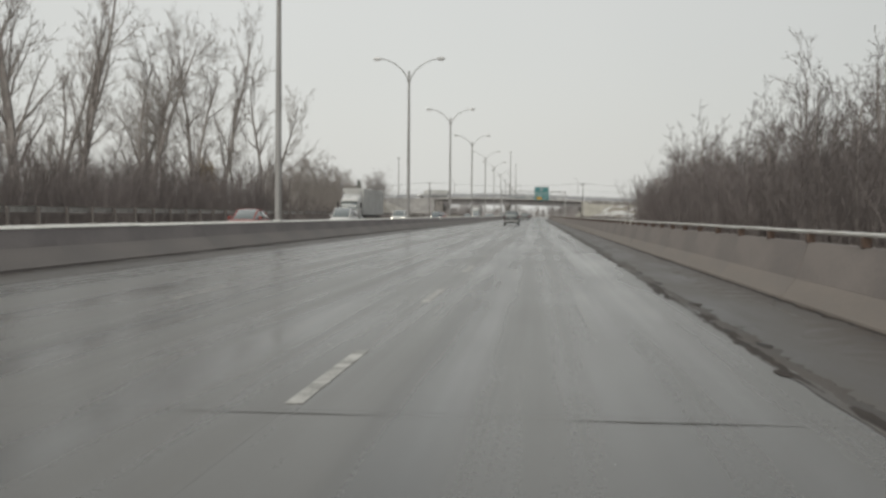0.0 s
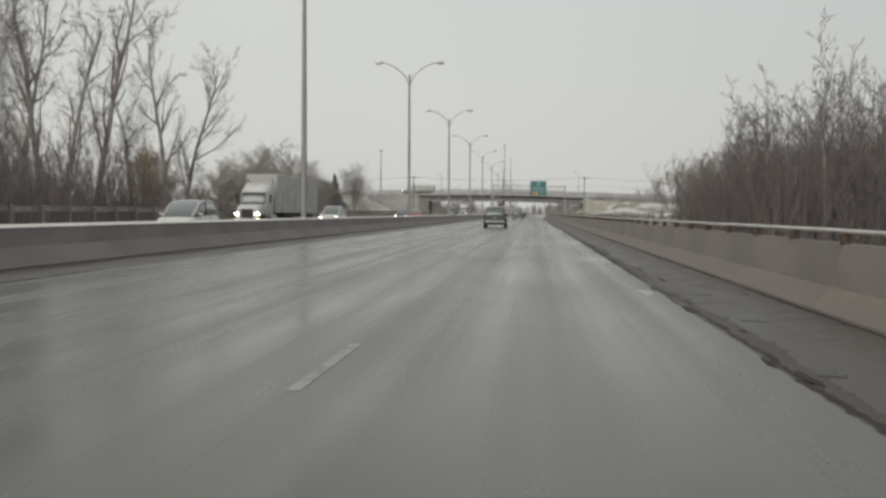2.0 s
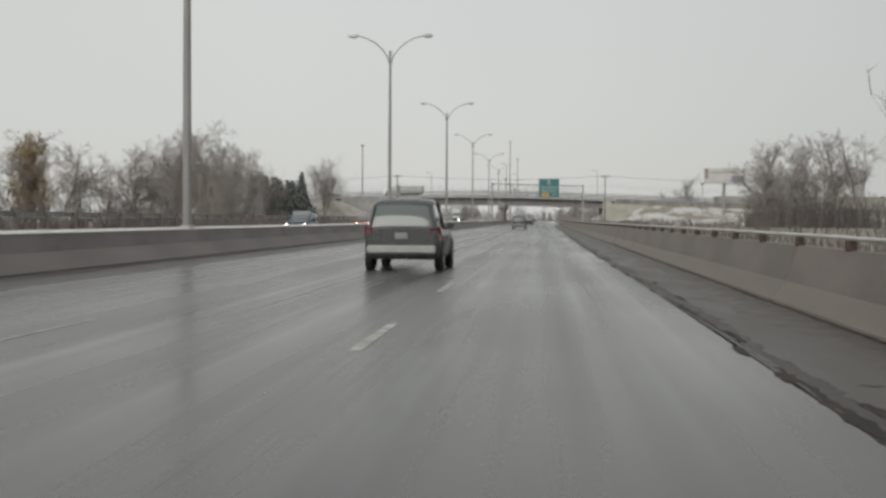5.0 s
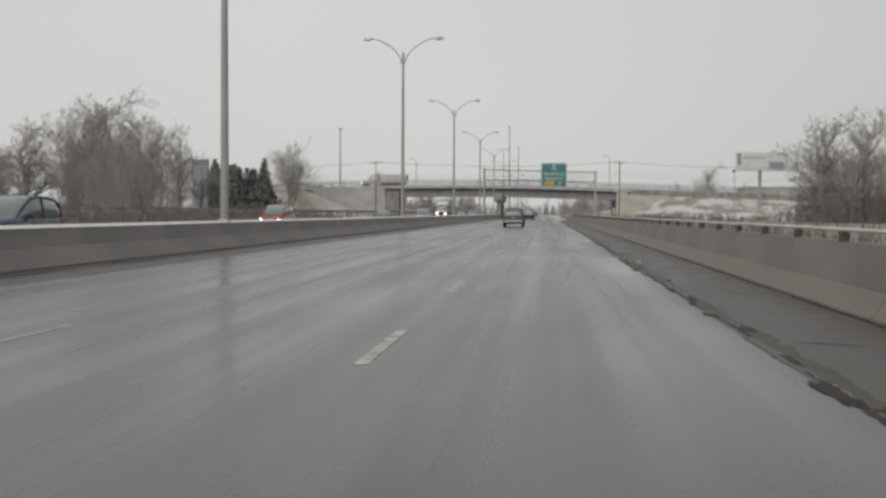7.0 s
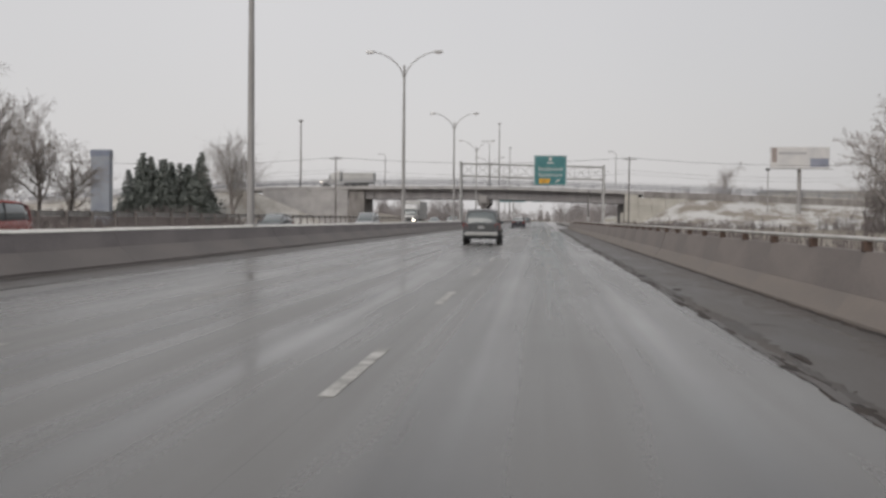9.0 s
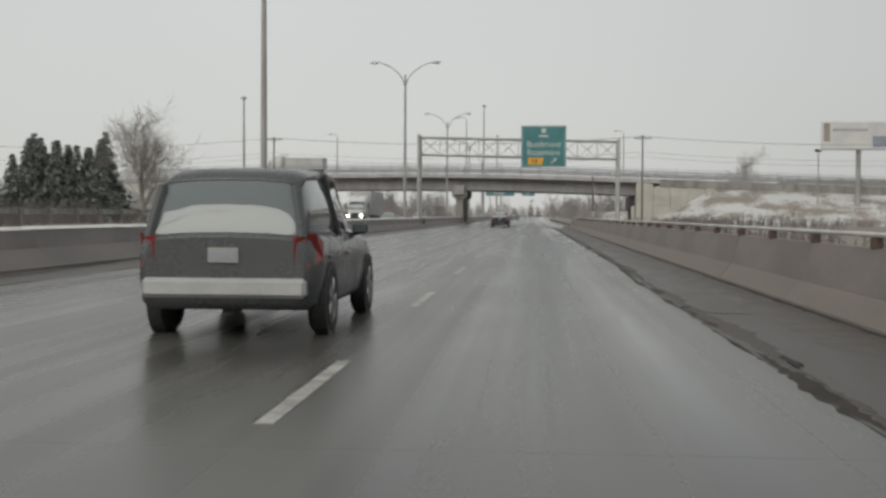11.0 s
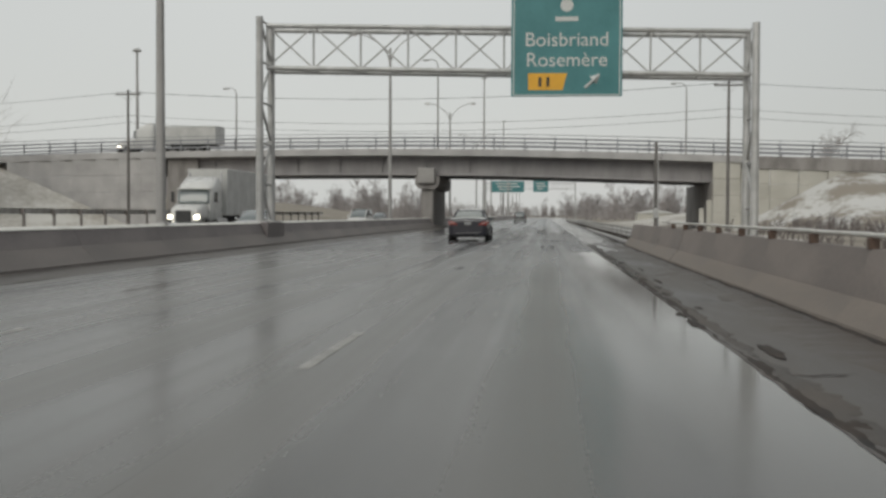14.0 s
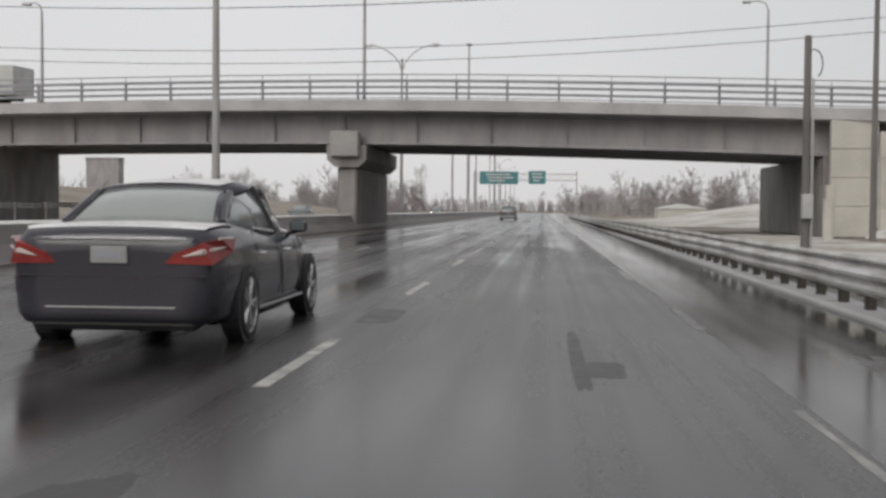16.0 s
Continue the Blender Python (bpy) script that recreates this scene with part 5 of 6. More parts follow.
# ---- vehicles ----
def loft(stations, ring):
    """Rings of points, one a station, joined; ring(station) gives half a section from the keel to the crown."""
    bm = bmesh.new()
    prev = None
    for st in stations:
        half = ring(st)
        pts = [(x, st[0], z) for x, z in half] + [(-x, st[0], z) for x, z in reversed(half) if x > 1e-6]
        cur = [bm.verts.new(p) for p in pts]
        n = len(cur)
        if prev:
            for i in range(n):
                bm.faces.new((prev[i], prev[(i + 1) % n], cur[(i + 1) % n], cur[i]))
        else:
            bm.faces.new(cur)
        prev = cur
    bm.faces.new(prev[::-1])
    bmesh.ops.recalc_face_normals(bm, faces=bm.faces)
    for fc in bm.faces:
        fc.smooth = len(fc.verts) == 4
    return bm


def body_ring(st):
    y, w, zb, zt = st
    h = zt - zb
    return [(0, zb), (w * 0.88, zb), (w * 0.965, zb + 0.10 * h), (w, zb + 0.42 * h), (w * 0.99, zb + 0.70 * h), (w * 0.955, zb + 0.90 * h), (w * 0.87, zt - 0.005), (w * 0.5, zt + 0.02), (0, zt + 0.028)]


def cabin_ring(st):
    y, wb, zb, wt, zt = st
    return [(0, zb), (wb, zb), (wb * 0.55 + wt * 0.45, zb * 0.5 + zt * 0.5), (wt + 0.02, zt - 0.07), (wt * 0.86, zt - 0.015), (wt * 0.45, zt + 0.008), (0, zt + 0.012)]


def wheel(parent, x, y, r, wide, spokes=5, double=True, hub=0.66):
    sd = 1 if x > 0 else -1
    w = part("wheel", bmesh.new(), TYRE, parent)
    bm = bmesh.new()
    prof = [(r * hub, -0.5), (r * 0.9, -0.5), (r, -0.36), (r, 0.36), (r * 0.9, 0.5), (r * hub, 0.5)]
    n = 24
    vs = [[bm.verts.new((b * wide, a * math.cos(2 * math.pi * k / n), a * math.sin(2 * math.pi * k / n))) for a, b in prof] for k in range(n)]
    for k in range(n):
        for i in range(6):
            bm.faces.new((vs[k][i], vs[k][(i + 1) % 6], vs[(k + 1) % n][(i + 1) % 6], vs[(k + 1) % n][i]))
    bmesh.ops.recalc_face_normals(bm, faces=bm.faces)
    bm.to_mesh(w.data)
    bm.free()
    w.matrix_basis = pose(x, y, r)
    rim = bmesh.new()
    rod(rim, (sd * wide * 0.05, 0, 0), (sd * wide * 0.12, 0, 0), r * (hub + 0.01), sides=20)
    part("brake_shade", rim, PLASTIC, w)
    sp = bmesh.new()
    rod(sp, (sd * wide * 0.15, 0, 0), (sd * wide * 0.44, 0, 0), r * 0.15, sides=10)
    for k in range(spokes):
        for off in ((-0.13, 0.13) if double else (0.0,)):
            a = 2 * math.pi * k / spokes
            rod(sp, (sd * wide * 0.36, r * 0.1 * math.cos(a + off), r * 0.1 * math.sin(a + off)), (sd * wide * 0.40, r * (hub - 0.02) * math.cos(a + off), r * (hub - 0.02) * math.sin(a + off)), r * 0.062, sides=5)
    for k in range(20):
        a, b = 2 * math.pi * k / 20, 2 * math.pi * (k + 1) / 20
        rod(sp, (sd * wide * 0.42, r * hub * math.cos(a), r * hub * math.sin(a)), (sd * wide * 0.42, r * hub * math.cos(b), r * hub * math.sin(b)), r * 0.035, sides=4)
    part("rim", sp, RIM, w)


SHAPES = {
    "sedan": dict(L=4.9, W=1.85, axle=(0.98, 3.88), r=0.345,
                  body=[(0.0, 0.62, 0.34, 0.86), (0.012, 0.71, 0.29, 0.96), (0.035, 0.79, 0.26, 1.02), (0.09, 0.85, 0.235, 1.055), (0.22, 0.895, 0.22, 1.075), (0.5, 0.92, 0.20, 1.09), (0.98, 0.935, 0.18, 1.10), (1.4, 0.935, 0.175, 1.075), (1.9, 0.925, 0.17, 1.035), (3.0, 0.925, 0.17, 0.995), (3.55, 0.92, 0.18, 0.97), (4.3, 0.89, 0.19, 0.88), (4.75, 0.80, 0.24, 0.74), (4.9, 0.64, 0.34, 0.60)],
                  cabin=[(0.86, 0.76, 1.08, 0.72, 1.165), (1.20, 0.80, 1.06, 0.65, 1.35), (1.45, 0.82, 1.05, 0.63, 1.455), (2.3, 0.84, 1.0, 0.61, 1.535), (2.75, 0.84, 0.98, 0.60, 1.49), (3.3, 0.82, 0.97, 0.60, 1.18), (3.62, 0.78, 0.95, 0.66, 0.99)], roof=(2, 5)),
    "suv": dict(L=4.6, W=1.86, axle=(0.85, 3.62), r=0.36,
                body=[(0.0, 0.80, 0.42, 1.00), (0.08, 0.88, 0.30, 1.06), (0.5, 0.925, 0.27, 1.08), (2.2, 0.93, 0.27, 1.06), (3.1, 0.93, 0.27, 1.03), (4.0, 0.90, 0.27, 0.98), (4.45, 0.82, 0.30, 0.86), (4.6, 0.70, 0.40, 0.66)],
                cabin=[(0.06, 0.82, 1.03, 0.78, 1.06), (0.22, 0.83, 1.03, 0.68, 1.58), (0.6, 0.85, 1.03, 0.68, 1.70), (1.6, 0.86, 1.02, 0.68, 1.74), (2.3, 0.86, 1.01, 0.67, 1.70), (2.95, 0.84, 1.00, 0.66, 1.32), (3.3, 0.80, 0.99, 0.68, 1.03)], roof=(1, 4)),
    "hatch": dict(L=4.2, W=1.74, axle=(0.72, 3.32), r=0.31,
                  body=[(0.0, 0.74, 0.36, 0.88), (0.07, 0.82, 0.25, 0.95), (0.5, 0.865, 0.21, 0.98), (2.0, 0.87, 0.21, 0.95), (2.9, 0.87, 0.21, 0.92), (3.7, 0.83, 0.21, 0.82), (4.1, 0.74, 0.25, 0.68), (4.2, 0.6, 0.34, 0.56)],
                  cabin=[(0.10, 0.75, 0.94, 0.70, 0.97), (0.35, 0.78, 0.94, 0.60, 1.34), (0.9, 0.80, 0.94, 0.59, 1.46), (1.6, 0.80, 0.93, 0.59, 1.48), (2.1, 0.80, 0.92, 0.58, 1.42), (2.75, 0.78, 0.91, 0.58, 1.12), (3.1, 0.74, 0.90, 0.62, 0.93)], roof=(1, 4)),
    "van": dict(L=5.0, W=1.95, axle=(0.95, 3.95), r=0.34,
                body=[(0.0, 0.86, 0.40, 1.02), (0.06, 0.93, 0.28, 1.10), (0.6, 0.97, 0.25, 1.12), (2.6, 0.975, 0.25, 1.08), (3.7, 0.97, 0.25, 1.02), (4.5, 0.92, 0.25, 0.92), (4.9, 0.83, 0.28, 0.76), (5.0, 0.7, 0.36, 0.6)],
                cabin=[(0.05, 0.88, 1.06, 0.84, 1.10), (0.16, 0.89, 1.06, 0.74, 1.66), (0.7, 0.91, 1.06, 0.74, 1.77), (2.2, 0.91, 1.05, 0.73, 1.79), (2.9, 0.91, 1.04, 0.72, 1.72), (3.7, 0.88, 1.02, 0.72, 1.30), (4.2, 0.82, 1.0, 0.72, 1.02)], roof=(1, 4)),
}


def car(kind, name, label, category, colour, m, lit=True, group="", glass=CARGLASS):
    """A car whose rear bumper is at y = 0 and whose nose points along +y."""
    S = SHAPES[kind]
    L, W = S["L"], S["W"]
    c = thing(name, label, category, m=m, group=group)
    part("body", loft(S["body"], body_ring), colour, c)
    part("cabin_glass", loft(S["cabin"], cabin_ring), glass, c, "dark wet glass")
    a, b = S["roof"]
    top = S["cabin"][a:b]
    shell = bmesh.new()
    rows = []
    for y, wb, zb, wt, zt in top:
        half = [(wt + 0.035, zt - 0.085), (wt + 0.03, zt - 0.045), (wt * 0.88, zt + 0.004), (wt * 0.45, zt + 0.027), (0, zt + 0.032)]
        rows.append([shell.verts.new((x, y, z)) for x, z in half] + [shell.verts.new((-x, y, z)) for x, z in reversed(half[:-1])])
    for p, q in zip(rows, rows[1:]):
        for i in range(len(p) - 1):
            f = shell.faces.new((p[i], p[i + 1], q[i + 1], q[i]))
            f.smooth = True
    bmesh.ops.recalc_face_normals(shell, faces=shell.faces)
    bmesh.ops.solidify(shell, geom=list(shell.faces), thickness=0.02)
    part("roof", shell, colour, c)
    cab = S["cabin"]
    for sd in (-1, 1):
        for i, j, r in ((0, a, 0.04 if kind == "sedan" else 0.055), (b - 1, len(cab) - 1, 0.045)):
            pts = [(sd * (cab[k][3] + 0.0 if k not in (0, len(cab) - 1) else cab[k][3]), cab[k][0], cab[k][4] - 0.045) for k in range(i, j + 1)]
            part("pillar", tube(bmesh.new(), pts, [r] * len(pts), 6), colour, c)
        if kind == "sedan":
            panel = bmesh.new()
            rows = []
            for k, (y, wb, zb, wt, zt) in enumerate(cab[:3]):
                fore = y + (0.30, 0.34, 0.36)[k]
                rows.append([panel.verts.new((sd * x, yy, z)) for x, yy, z in ((wb + 0.012, fore, zb - 0.02), (wb * 0.55 + wt * 0.45 + 0.012, fore, zb * 0.5 + zt * 0.5), (wt + 0.034, y, zt - 0.065), (wt * 0.90, y - 0.03, zt - 0.012))])
            for p, q in zip(rows, rows[1:]):
                for i in range(3):
                    panel.faces.new((p[i], p[i + 1], q[i + 1], q[i])).smooth = True
            bmesh.ops.recalc_face_normals(panel, faces=panel.faces)
            bmesh.ops.solidify(panel, geom=list(panel.faces), thickness=0.012)
            part("rear_pillar_panel", panel, colour, c)
        mid = cab[len(cab) // 2]
        part("pillar", bar((sd * (mid[1] + 0.005), mid[0] + 0.1, mid[2]), (sd * (mid[3] + 0.02), mid[0] - 0.02, mid[4] - 0.05), 0.04, sides=6), PLASTIC, c)
        my = cab[-2][0] - 0.1
        mx, mz = sd * (W / 2 + 0.01), cab[-2][2] + 0.085
        mirror = part("mirror", cube(mx - 0.095, mx + 0.095, my - 0.05, my + 0.07, mz - 0.065, mz + 0.075, bevel=0.035), colour, c)
        part("mirror_glass", cube(mx - 0.075, mx + 0.075, my - 0.056, my - 0.046, mz - 0.045, mz + 0.055, bevel=0.004), CARGLASS, mirror)
        part("mirror_stalk", bar((sd * (W / 2 - 0.13), my + 0.03, mz - 0.09), (mx, my + 0.02, mz - 0.04), 0.025, sides=6), PLASTIC, mirror)
        for hy in (mid[0] - 0.85, mid[0] + 0.3):
            part("door_handle", cube(min(sd * (W / 2 - 0.03), sd * (W / 2 + 0.02)), max(sd * (W / 2 - 0.03), sd * (W / 2 + 0.02)), hy, hy + 0.2, 0.80, 0.83, bevel=0.008), CHROME if kind == "sedan" else colour, c)
        if kind == "sedan":
            for k, sy in enumerate((1.36, 2.42, 3.36)):
                z1 = (1.03, 0.99, 0.955)[k]
                part("door_seam", tube(bmesh.new(), [(sd * 0.926, sy + 0.02, 0.34), (sd * 0.930, sy, 0.62), (sd * 0.918, sy - 0.02, 0.86), (sd * 0.875, sy - 0.04, z1)], [0.006] * 4, 4), PLASTIC, c)
            part("sill_trim", cube(min(sd * 0.90, sd * 0.935), max(sd * 0.90, sd * 0.935), 1.42, 3.42, 0.265, 0.295, bevel=0.006), GALV, c, "thin bright sill strip")
            part("window_trim", tube(bmesh.new(), [(sd * 0.835, 1.5, 1.065), (sd * 0.855, 2.3, 1.02), (sd * 0.845, 3.0, 0.985)], [0.010] * 3, 5), CHROME, c, "thin chrome window strip")
        for ay in S["axle"]:
            # Black disc on the flank stands in for the shaded hollow around the wheel.
            arch = bmesh.new()
            rod(arch, (sd * (W / 2 - 0.14), ay, S["r"]), (sd * (W / 2 + 0.012), ay, S["r"]), S["r"] * 1.10, sides=24)
            part("wheel_arch", arch, PLASTIC, c)
            wheel(c, sd * (W / 2 - (0.078 if kind == "sedan" else 0.085)), ay, S["r"], 0.215, hub=0.77 if kind == "sedan" else 0.66)
        lens = [(0.44 * W / 1.85, -0.03, 0.74), (0.50 * W / 1.85, -0.03, 0.875), (0.83 * W / 1.85, 0.03, 0.95), (0.905 * W / 1.85, 0.30, 0.955), (0.915 * W / 1.85, 0.58, 0.935), (0.93 * W / 1.85, 0.48, 0.80), (0.86 * W / 1.85, 0.0, 0.70)]
        if kind == "sedan":
            lens = [(0.48, -0.022, 0.77), (0.56, -0.022, 0.86), (0.80, 0.000, 0.955), (0.905, 0.16, 0.985), (0.945, 0.44, 0.985), (0.95, 0.34, 0.87), (0.86, 0.015, 0.76)]
        if kind == "suv" or kind == "van":
            lens = [(0.70, 0.0, 0.72), (0.72, -0.02, 1.02), (0.80, 0.06, 1.06), (0.90, 0.15, 1.06), (0.93, 0.40, 0.98), (0.935, 0.36, 0.80), (0.85, 0.04, 0.72)]
        tl = bmesh.new()
        out_v = [tl.verts.new((sd * x, y, z)) for x, y, z in lens]
        in_v = [tl.verts.new((sd * (x - 0.05), y + 0.06, z)) for x, y, z in lens]
        n = len(lens)
        tl.faces.new((out_v[0], out_v[1], out_v[2], out_v[6]))
        tl.faces.new((out_v[2], out_v[3], out_v[5], out_v[6]))
        tl.faces.new((out_v[3], out_v[4], out_v[5]))
        for i in range(n):
            tl.faces.new((out_v[i], out_v[(i + 1) % n], in_v[(i + 1) % n], in_v[i]))
        bmesh.ops.recalc_face_normals(tl, faces=tl.faces)
        t = part("tail_light", tl, REDLENS, c, "red lens")
        if kind == "sedan":
            leaf = bmesh.new()
            rod(leaf, (sd * 0.62, -0.016, 0.832), (sd * 0.78, 0.004, 0.872), 0.004, 0.030, sides=6)
            rod(leaf, (sd * 0.78, 0.004, 0.872), (sd * 0.93, 0.185, 0.915), 0.030, 0.004, sides=6)
            part("turn_lens", leaf, CLEARLENS, t)
            part("turn_lens", bar((sd * 0.89, 0.13, 0.985), (sd * 0.935, 0.40, 0.988), 0.012, sides=5), CLEARLENS, t)
        fy = S["body"][-2][0]
        fw, fz = S["body"][-2][1], S["body"][-2][3]
        part("headlight", bar((sd * (fw - 0.16), fy - 0.1, fz - 0.08), (sd * (fw - 0.17), fy + 0.085, fz - 0.085), 0.085, 0.075, sides=10), HEADLAMP if lit else CLEARLENS, c, "lit headlight" if lit else "headlight")
    if kind == "sedan":
        # Thin pale sheets laid just above the trunk lid and the roof.
        film = bmesh.new()
        lid = [(0.12, 0.76, 1.056), (0.22, 0.79, 1.078), (0.5, 0.81, 1.093), (0.86, 0.81, 1.100)]
        rows = [[film.verts.new((u * w + 0.02 * noise.noise((u * 3, y * 5, 1)), y + 0.05 * noise.noise((u * 2.5, y * 3, 4)), z + 0.034 - 0.026 * u * u)) for u in np.linspace(-1, 1, 13)] for y, w, z in lid]
        for p, q in zip(rows, rows[1:]):
            for i in range(12):
                film.faces.new((p[i], p[i + 1], q[i + 1], q[i])).smooth = True
        part("lid_slush", film, PALEFILM, c, "thin pale film on the trunk lid")
        film = bmesh.new()
        rows = [[film.verts.new((u * w, y + 0.03 * noise.noise((u * 2.5, y * 3, 4)), z + 0.040 - 0.026 * u * u)) for u in np.linspace(-1, 1, 13)] for y, w, z in ((1.50, 0.50, 1.468), (1.7, 0.50, 1.484), (2.25, 0.50, 1.532))]
        for p, q in zip(rows, rows[1:]):
            for i in range(12):
                film.faces.new((p[i], p[i + 1], q[i + 1], q[i])).smooth = True
        part("roof_slush", film, PALEFILM, c, "thin pale film on the roof")
        part("trunk_trim", tube(bmesh.new(), [(-0.70, 0.045, 0.978), (-0.5, 0.005, 0.985), (0, 0.0, 0.988), (0.5, 0.005, 0.985), (0.70, 0.045, 0.978)], [0.015] * 5), CHROME, c, "thin chrome strip")
        part("bumper_trim", cube(-0.55, 0.55, -0.012, 0.01, 0.378, 0.392), GALV, c, "thin chrome strip")
        part("trunk_seam", cube(-0.80, 0.80, -0.006, 0.02, 0.655, 0.665), PLASTIC, c)
        part("diffuser", cube(-0.72, 0.72, 0.07, 0.32, 0.17, 0.32, bevel=0.05), PLASTIC, c)
        for sd in (-1, 1):
            part("exhaust_tip", cube(sd * 0.58 - 0.07, sd * 0.58 + 0.07, 0.05, 0.2, 0.27, 0.32, bevel=0.02), GALV, c)
    else:
        part("rear_bumper", cube(-W / 2 + 0.1, W / 2 - 0.1, -0.05, 0.12, 0.42, 0.62, bevel=0.04), GALV if kind == "suv" and not lit else PLASTIC, c)
        part("grille", cube(-0.45, 0.45, L - 0.16, L - 0.01 - 0.06, 0.42, 0.62, bevel=0.03), PLASTIC, c)
    pl = part("plate", cube(-0.155, 0.155, -0.03, 0.012, 0.77, 0.92, bevel=0.006), PLATE, c, "pale plate")
    part("plate_bar", cube(-0.11, 0.11, -0.036, -0.031, 0.82, 0.87), mat("plate_print", (0.33, 0.35, 0.40), bump=0.0), pl)
    return c


def semi(label, x, y, length, m=None, colour=None, box_colour=None, group="oncoming trucks", height=4.1):
    """An articulated truck, nose to +y, nose at y = 0, trailer behind."""
    s = thing("semi_truck", label, "truck", group=group, m=m if m is not None else pose(x, y, 0, 0, 0, 180))
    part("hood", loft([(-2.2, 1.0, 0.75, 1.85), (-1.2, 0.95, 0.72, 1.80), (-0.35, 0.85, 0.70, 1.62), (-0.08, 0.72, 0.8, 1.45)], body_ring), colour, s)
    part("cab", loft([(-4.4, 1.12, 0.8, 3.3), (-3.9, 1.13, 0.8, 3.55), (-2.7, 1.12, 0.8, 3.05), (-2.25, 1.08, 0.8, 2.70), (-2.05, 1.04, 0.8, 1.9)], body_ring), colour, s)
    part("windshield", loft([(-2.55, 0.98, 1.95, 0.95, 2.90), (-2.12, 0.98, 1.9, 0.94, 2.62), (-1.98, 0.96, 1.88, 0.9, 1.98)], cabin_ring), CARGLASS, s, "dark windshield")
    part("visor", cube(-1.0, 1.0, -2.5, -2.0, 2.74, 2.82, bevel=0.02), colour, s)
    part("grille", cube(-0.48, 0.48, -0.14, -0.02, 0.75, 1.45, bevel=0.04), PLASTIC, s)
    part("bumper", cube(-1.15, 1.15, -0.28, 0.05, 0.38, 0.72, bevel=0.06), CHROME, s)
    for sd in (-1, 1):
        part("headlight", cube(sd * 0.80 - 0.13, sd * 0.80 + 0.13, -0.3, 0.0, 0.98, 1.16, bevel=0.03), HEADLAMP, s, "lit headlight")
        part("exhaust_pipe", bar((sd * 1.0, -4.6, 1.2), (sd * 1.0, -4.6, 3.9), 0.07, sides=8), CHROME, s)
        part("mirror", cube(sd * 1.35 - 0.1, sd * 1.35 + 0.1, -2.3, -2.2, 1.95, 2.6, bevel=0.02), PLASTIC, s)
        part("fuel_tank", bar((sd * 0.95, -5.2, 0.75), (sd * 0.95, -3.2, 0.75), 0.3, sides=12), GALV, s)
        for yy in (-1.2, -5.4, -6.6, -length + 2.0, -length + 3.3):
            wheel(s, sd * 1.02, yy, 0.5, 0.30, spokes=6, double=False)
    part("chassis", cube(-0.45, 0.45, -7.6, -0.6, 0.62, 0.86), PLASTIC, s)
    part("trailer_box", cube(-1.29, 1.29, -length, -5.0, 1.15, height, bevel=0.03), box_colour, s, "pale box trailer")
    for k in range(9):
        yy = -5.3 - (length - 5.6) * k / 8
        for sd in (-1, 1):
            part("side_rib", cube(sd * 1.295 - 0.012, sd * 1.295 + 0.012, yy - 0.03, yy + 0.03, 1.2, height - 0.1), box_colour, s)
    part("underframe", cube(-0.5, 0.5, -length + 0.3, -6.0, 0.85, 1.149), PLASTIC, s)
    part("underride_bar", cube(-1.2, 1.2, -length - 0.02, -length + 0.1, 0.45, 0.6), GALV, s)
    part("landing_gear", cube(-0.9, 0.9, -9.4, -9.2, 0.1, 1.149), PLASTIC, s)
    return s


BLACKCAR = paint("black_car_paint", (0.042, 0.041, 0.052), rough=0.16, metal=0.0)
PALEFILM = mat("thin_wet_slush", (0.80, 0.80, 0.79), (0.55, 0.55, 0.55), rough=0.45, scale=3, fine=20, bump=0.2, spread=0.5)
PLATE = mat("plate_sheet", (0.34, 0.34, 0.33), (0.28, 0.28, 0.27), rough=0.5, scale=3, bump=0.0)
# Paler still: reflected sky and haze painted into the sedan's glass.
SKYGLASS = glass_mat("wet_fogged_car_glass", (0.28, 0.30, 0.295), 0.12)
SILVER = paint("silver_car_paint", (0.42, 0.43, 0.44))
WHITECAR = paint("white_car_paint", (0.62, 0.62, 0.61), metal=0.0)
GREYCAR = paint("grey_car_paint", (0.10, 0.105, 0.11))
BLUECAR = paint("dark_blue_car_paint", (0.035, 0.05, 0.085))
REDCAR = paint("red_car_paint", (0.30, 0.062, 0.050), metal=0.1)
TRAILER = paint("off_white_trailer", (0.50, 0.50, 0.49), rough=0.5, metal=0.0)

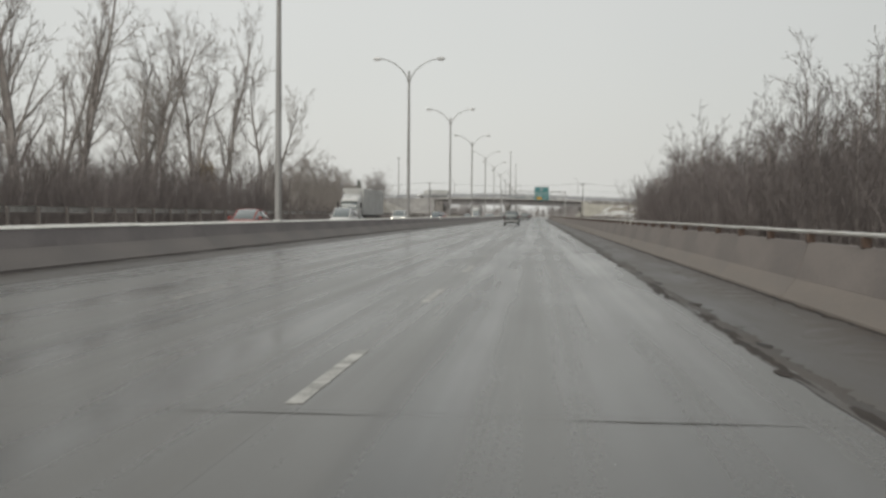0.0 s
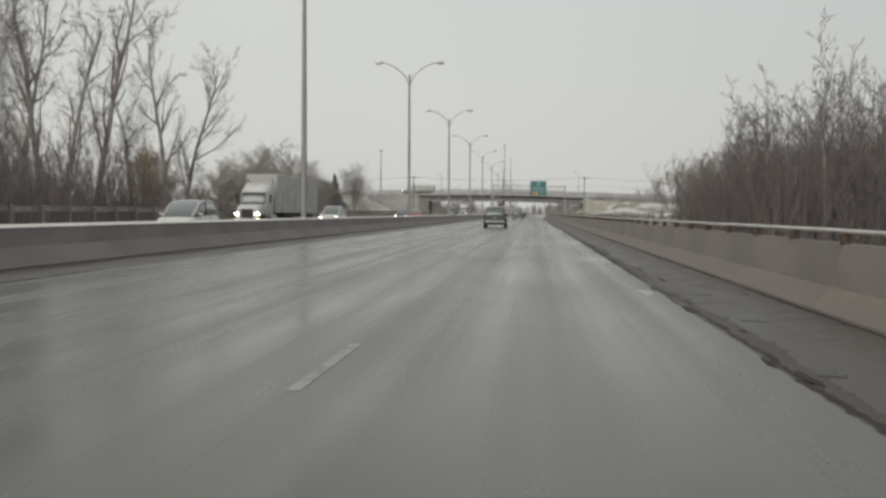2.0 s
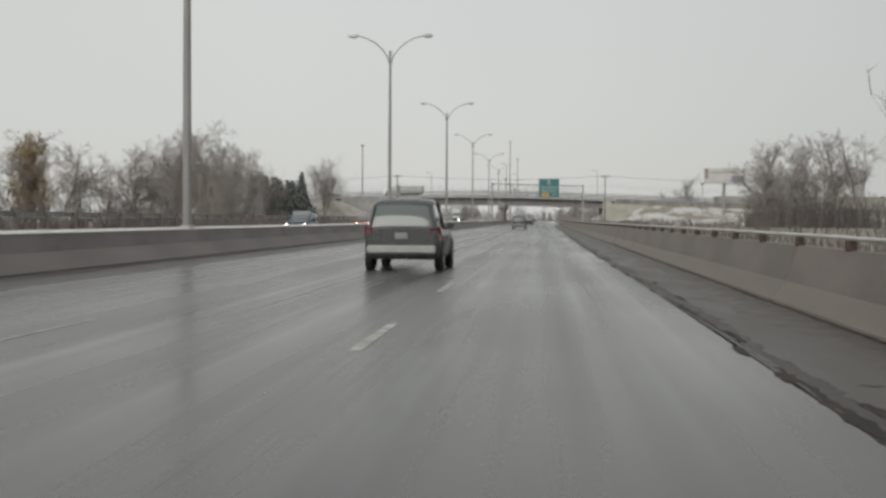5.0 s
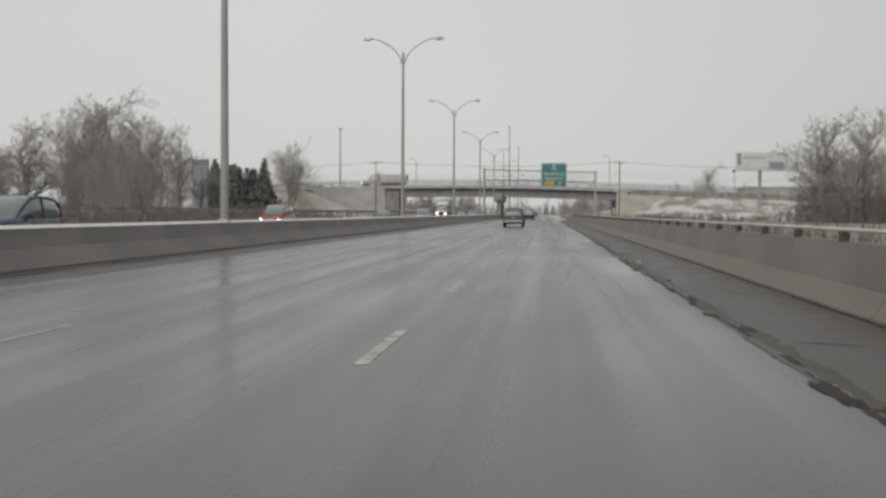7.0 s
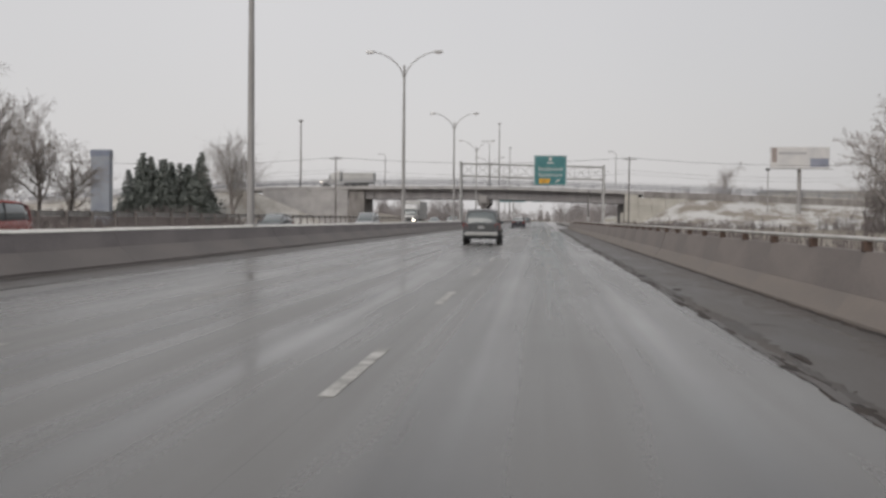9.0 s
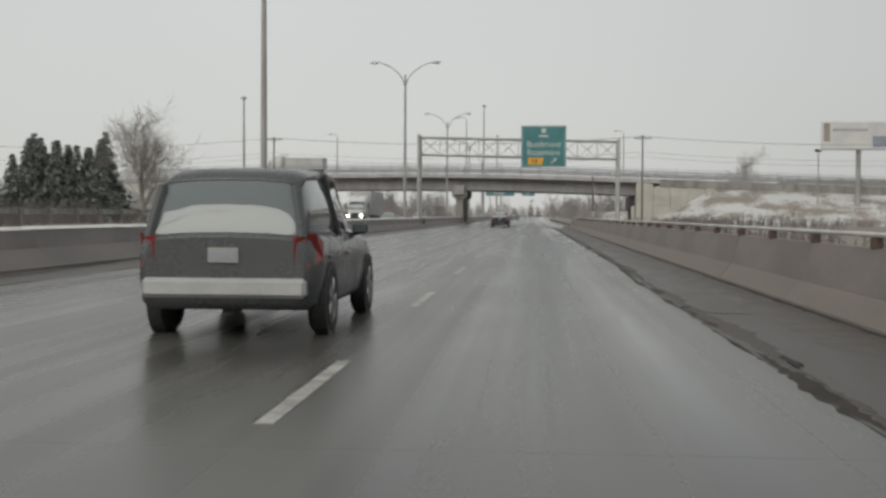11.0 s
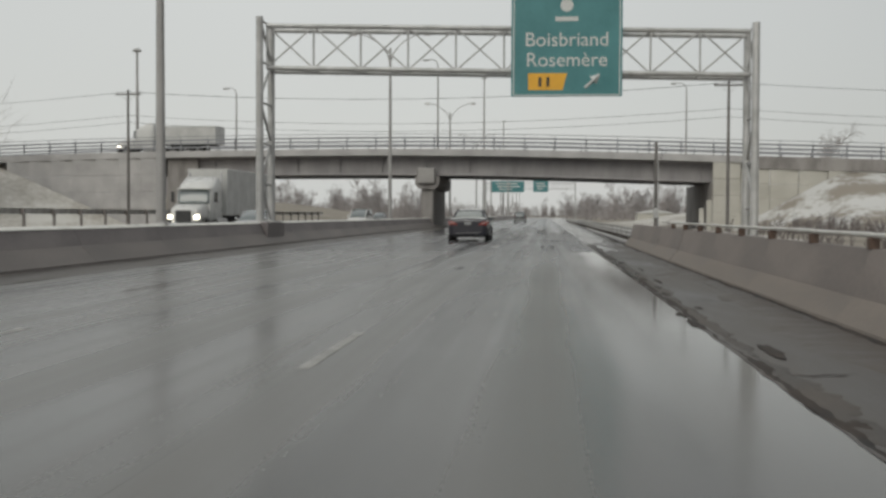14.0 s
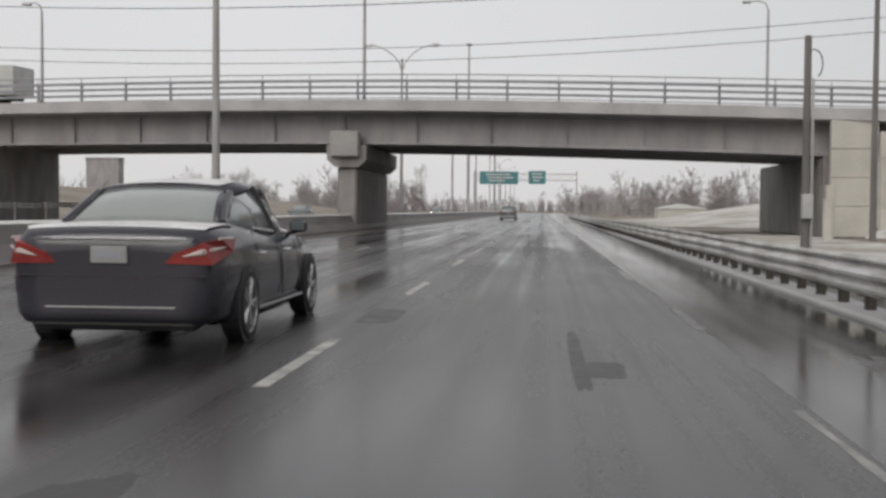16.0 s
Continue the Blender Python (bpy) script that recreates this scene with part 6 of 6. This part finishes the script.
car("sedan", "sedan_car", "glossy black wet sedan with red tail lamps in the next lane", "car", BLACKCAR, pose(-3.64, 378.35, 0) @ Matrix.Diagonal((1.06, 1, 1, 1)), lit=False, glass=SKYGLASS)
car("suv", "suv_car", "dark grey wet sport utility car far ahead in the next lane", "car", GREYCAR, pose(-3.9, 505.0, 0), lit=False)
car("suv", "suv_car", "dark grey wet sport utility car ahead in the next lane", "car", GREYCAR, pose(-3.45, 141.0, 0), lit=False)
car("suv", "suv_car", "dark charcoal sport utility car farther ahead in the next lane", "car", GREYCAR, pose(-3.3, 264.0, 0), lit=False)
FLIP = 180
for kind, name, label, colour, x, y in (
        ("hatch", "hatchback_car", "red hatchback with lit headlights in the oncoming lanes", REDCAR, -16.5, 66.0),
        ("van", "minivan_car", "white minivan in the oncoming lanes", WHITECAR, -17.2, 103.0),
        ("suv", "suv_car", "white sport utility car with lit headlights in the oncoming lanes", WHITECAR, -17.2, 144.0),
        ("suv", "suv_car", "dark blue sport utility car in the oncoming lanes", BLUECAR, -17.4, 198.0),
        ("hatch", "hatchback_car", "grey hatchback with lit headlights in the oncoming lanes", GREYCAR, -17.2, 281.0),
        ("van", "minivan_car", "red minivan in the middle oncoming lane", REDCAR, -20.9, 250.0),
        ("van", "minivan_car", "silver minivan with lit headlights in the oncoming lanes", SILVER, -17.2, 321.0),
        ("van", "minivan_car", "white minivan with lit headlights in the oncoming lanes", WHITECAR, -17.3, 433.0),
        ("hatch", "hatchback_car", "dark hatchback in the oncoming lanes beyond the overpass", GREYCAR, -20.9, 470.0),
        ("hatch", "hatchback_car", "silver hatchback with lit headlights far off in the oncoming lanes", SILVER, -17.2, 392.0),
        ("suv", "suv_car", "grey sport utility car far off in the oncoming lanes", GREYCAR, -17.2, 560.0)):
    car(kind, name, label, "car", colour, pose(x, y, 0, 0, 0, FLIP), group="oncoming cars")
semi("white articulated truck with a pale box trailer in the oncoming lanes", -22.3, 132.5, 22.5, colour=WHITECAR, box_colour=TRAILER, height=4.3)
semi("white articulated truck with a long pale trailer near the overpass", -21.2, 389.0, 17.0, colour=WHITECAR, box_colour=TRAILER)
bx = -40.5
semi("pale box truck driving over the overpass", 0, 0, 11.5, m=pose(bx - 5.5, deck_y(bx) + 4.2, deck_z(bx) - 0.29, 0, 0, 90 - 6.8), colour=WHITECAR, box_colour=TRAILER, group="", height=3.1)
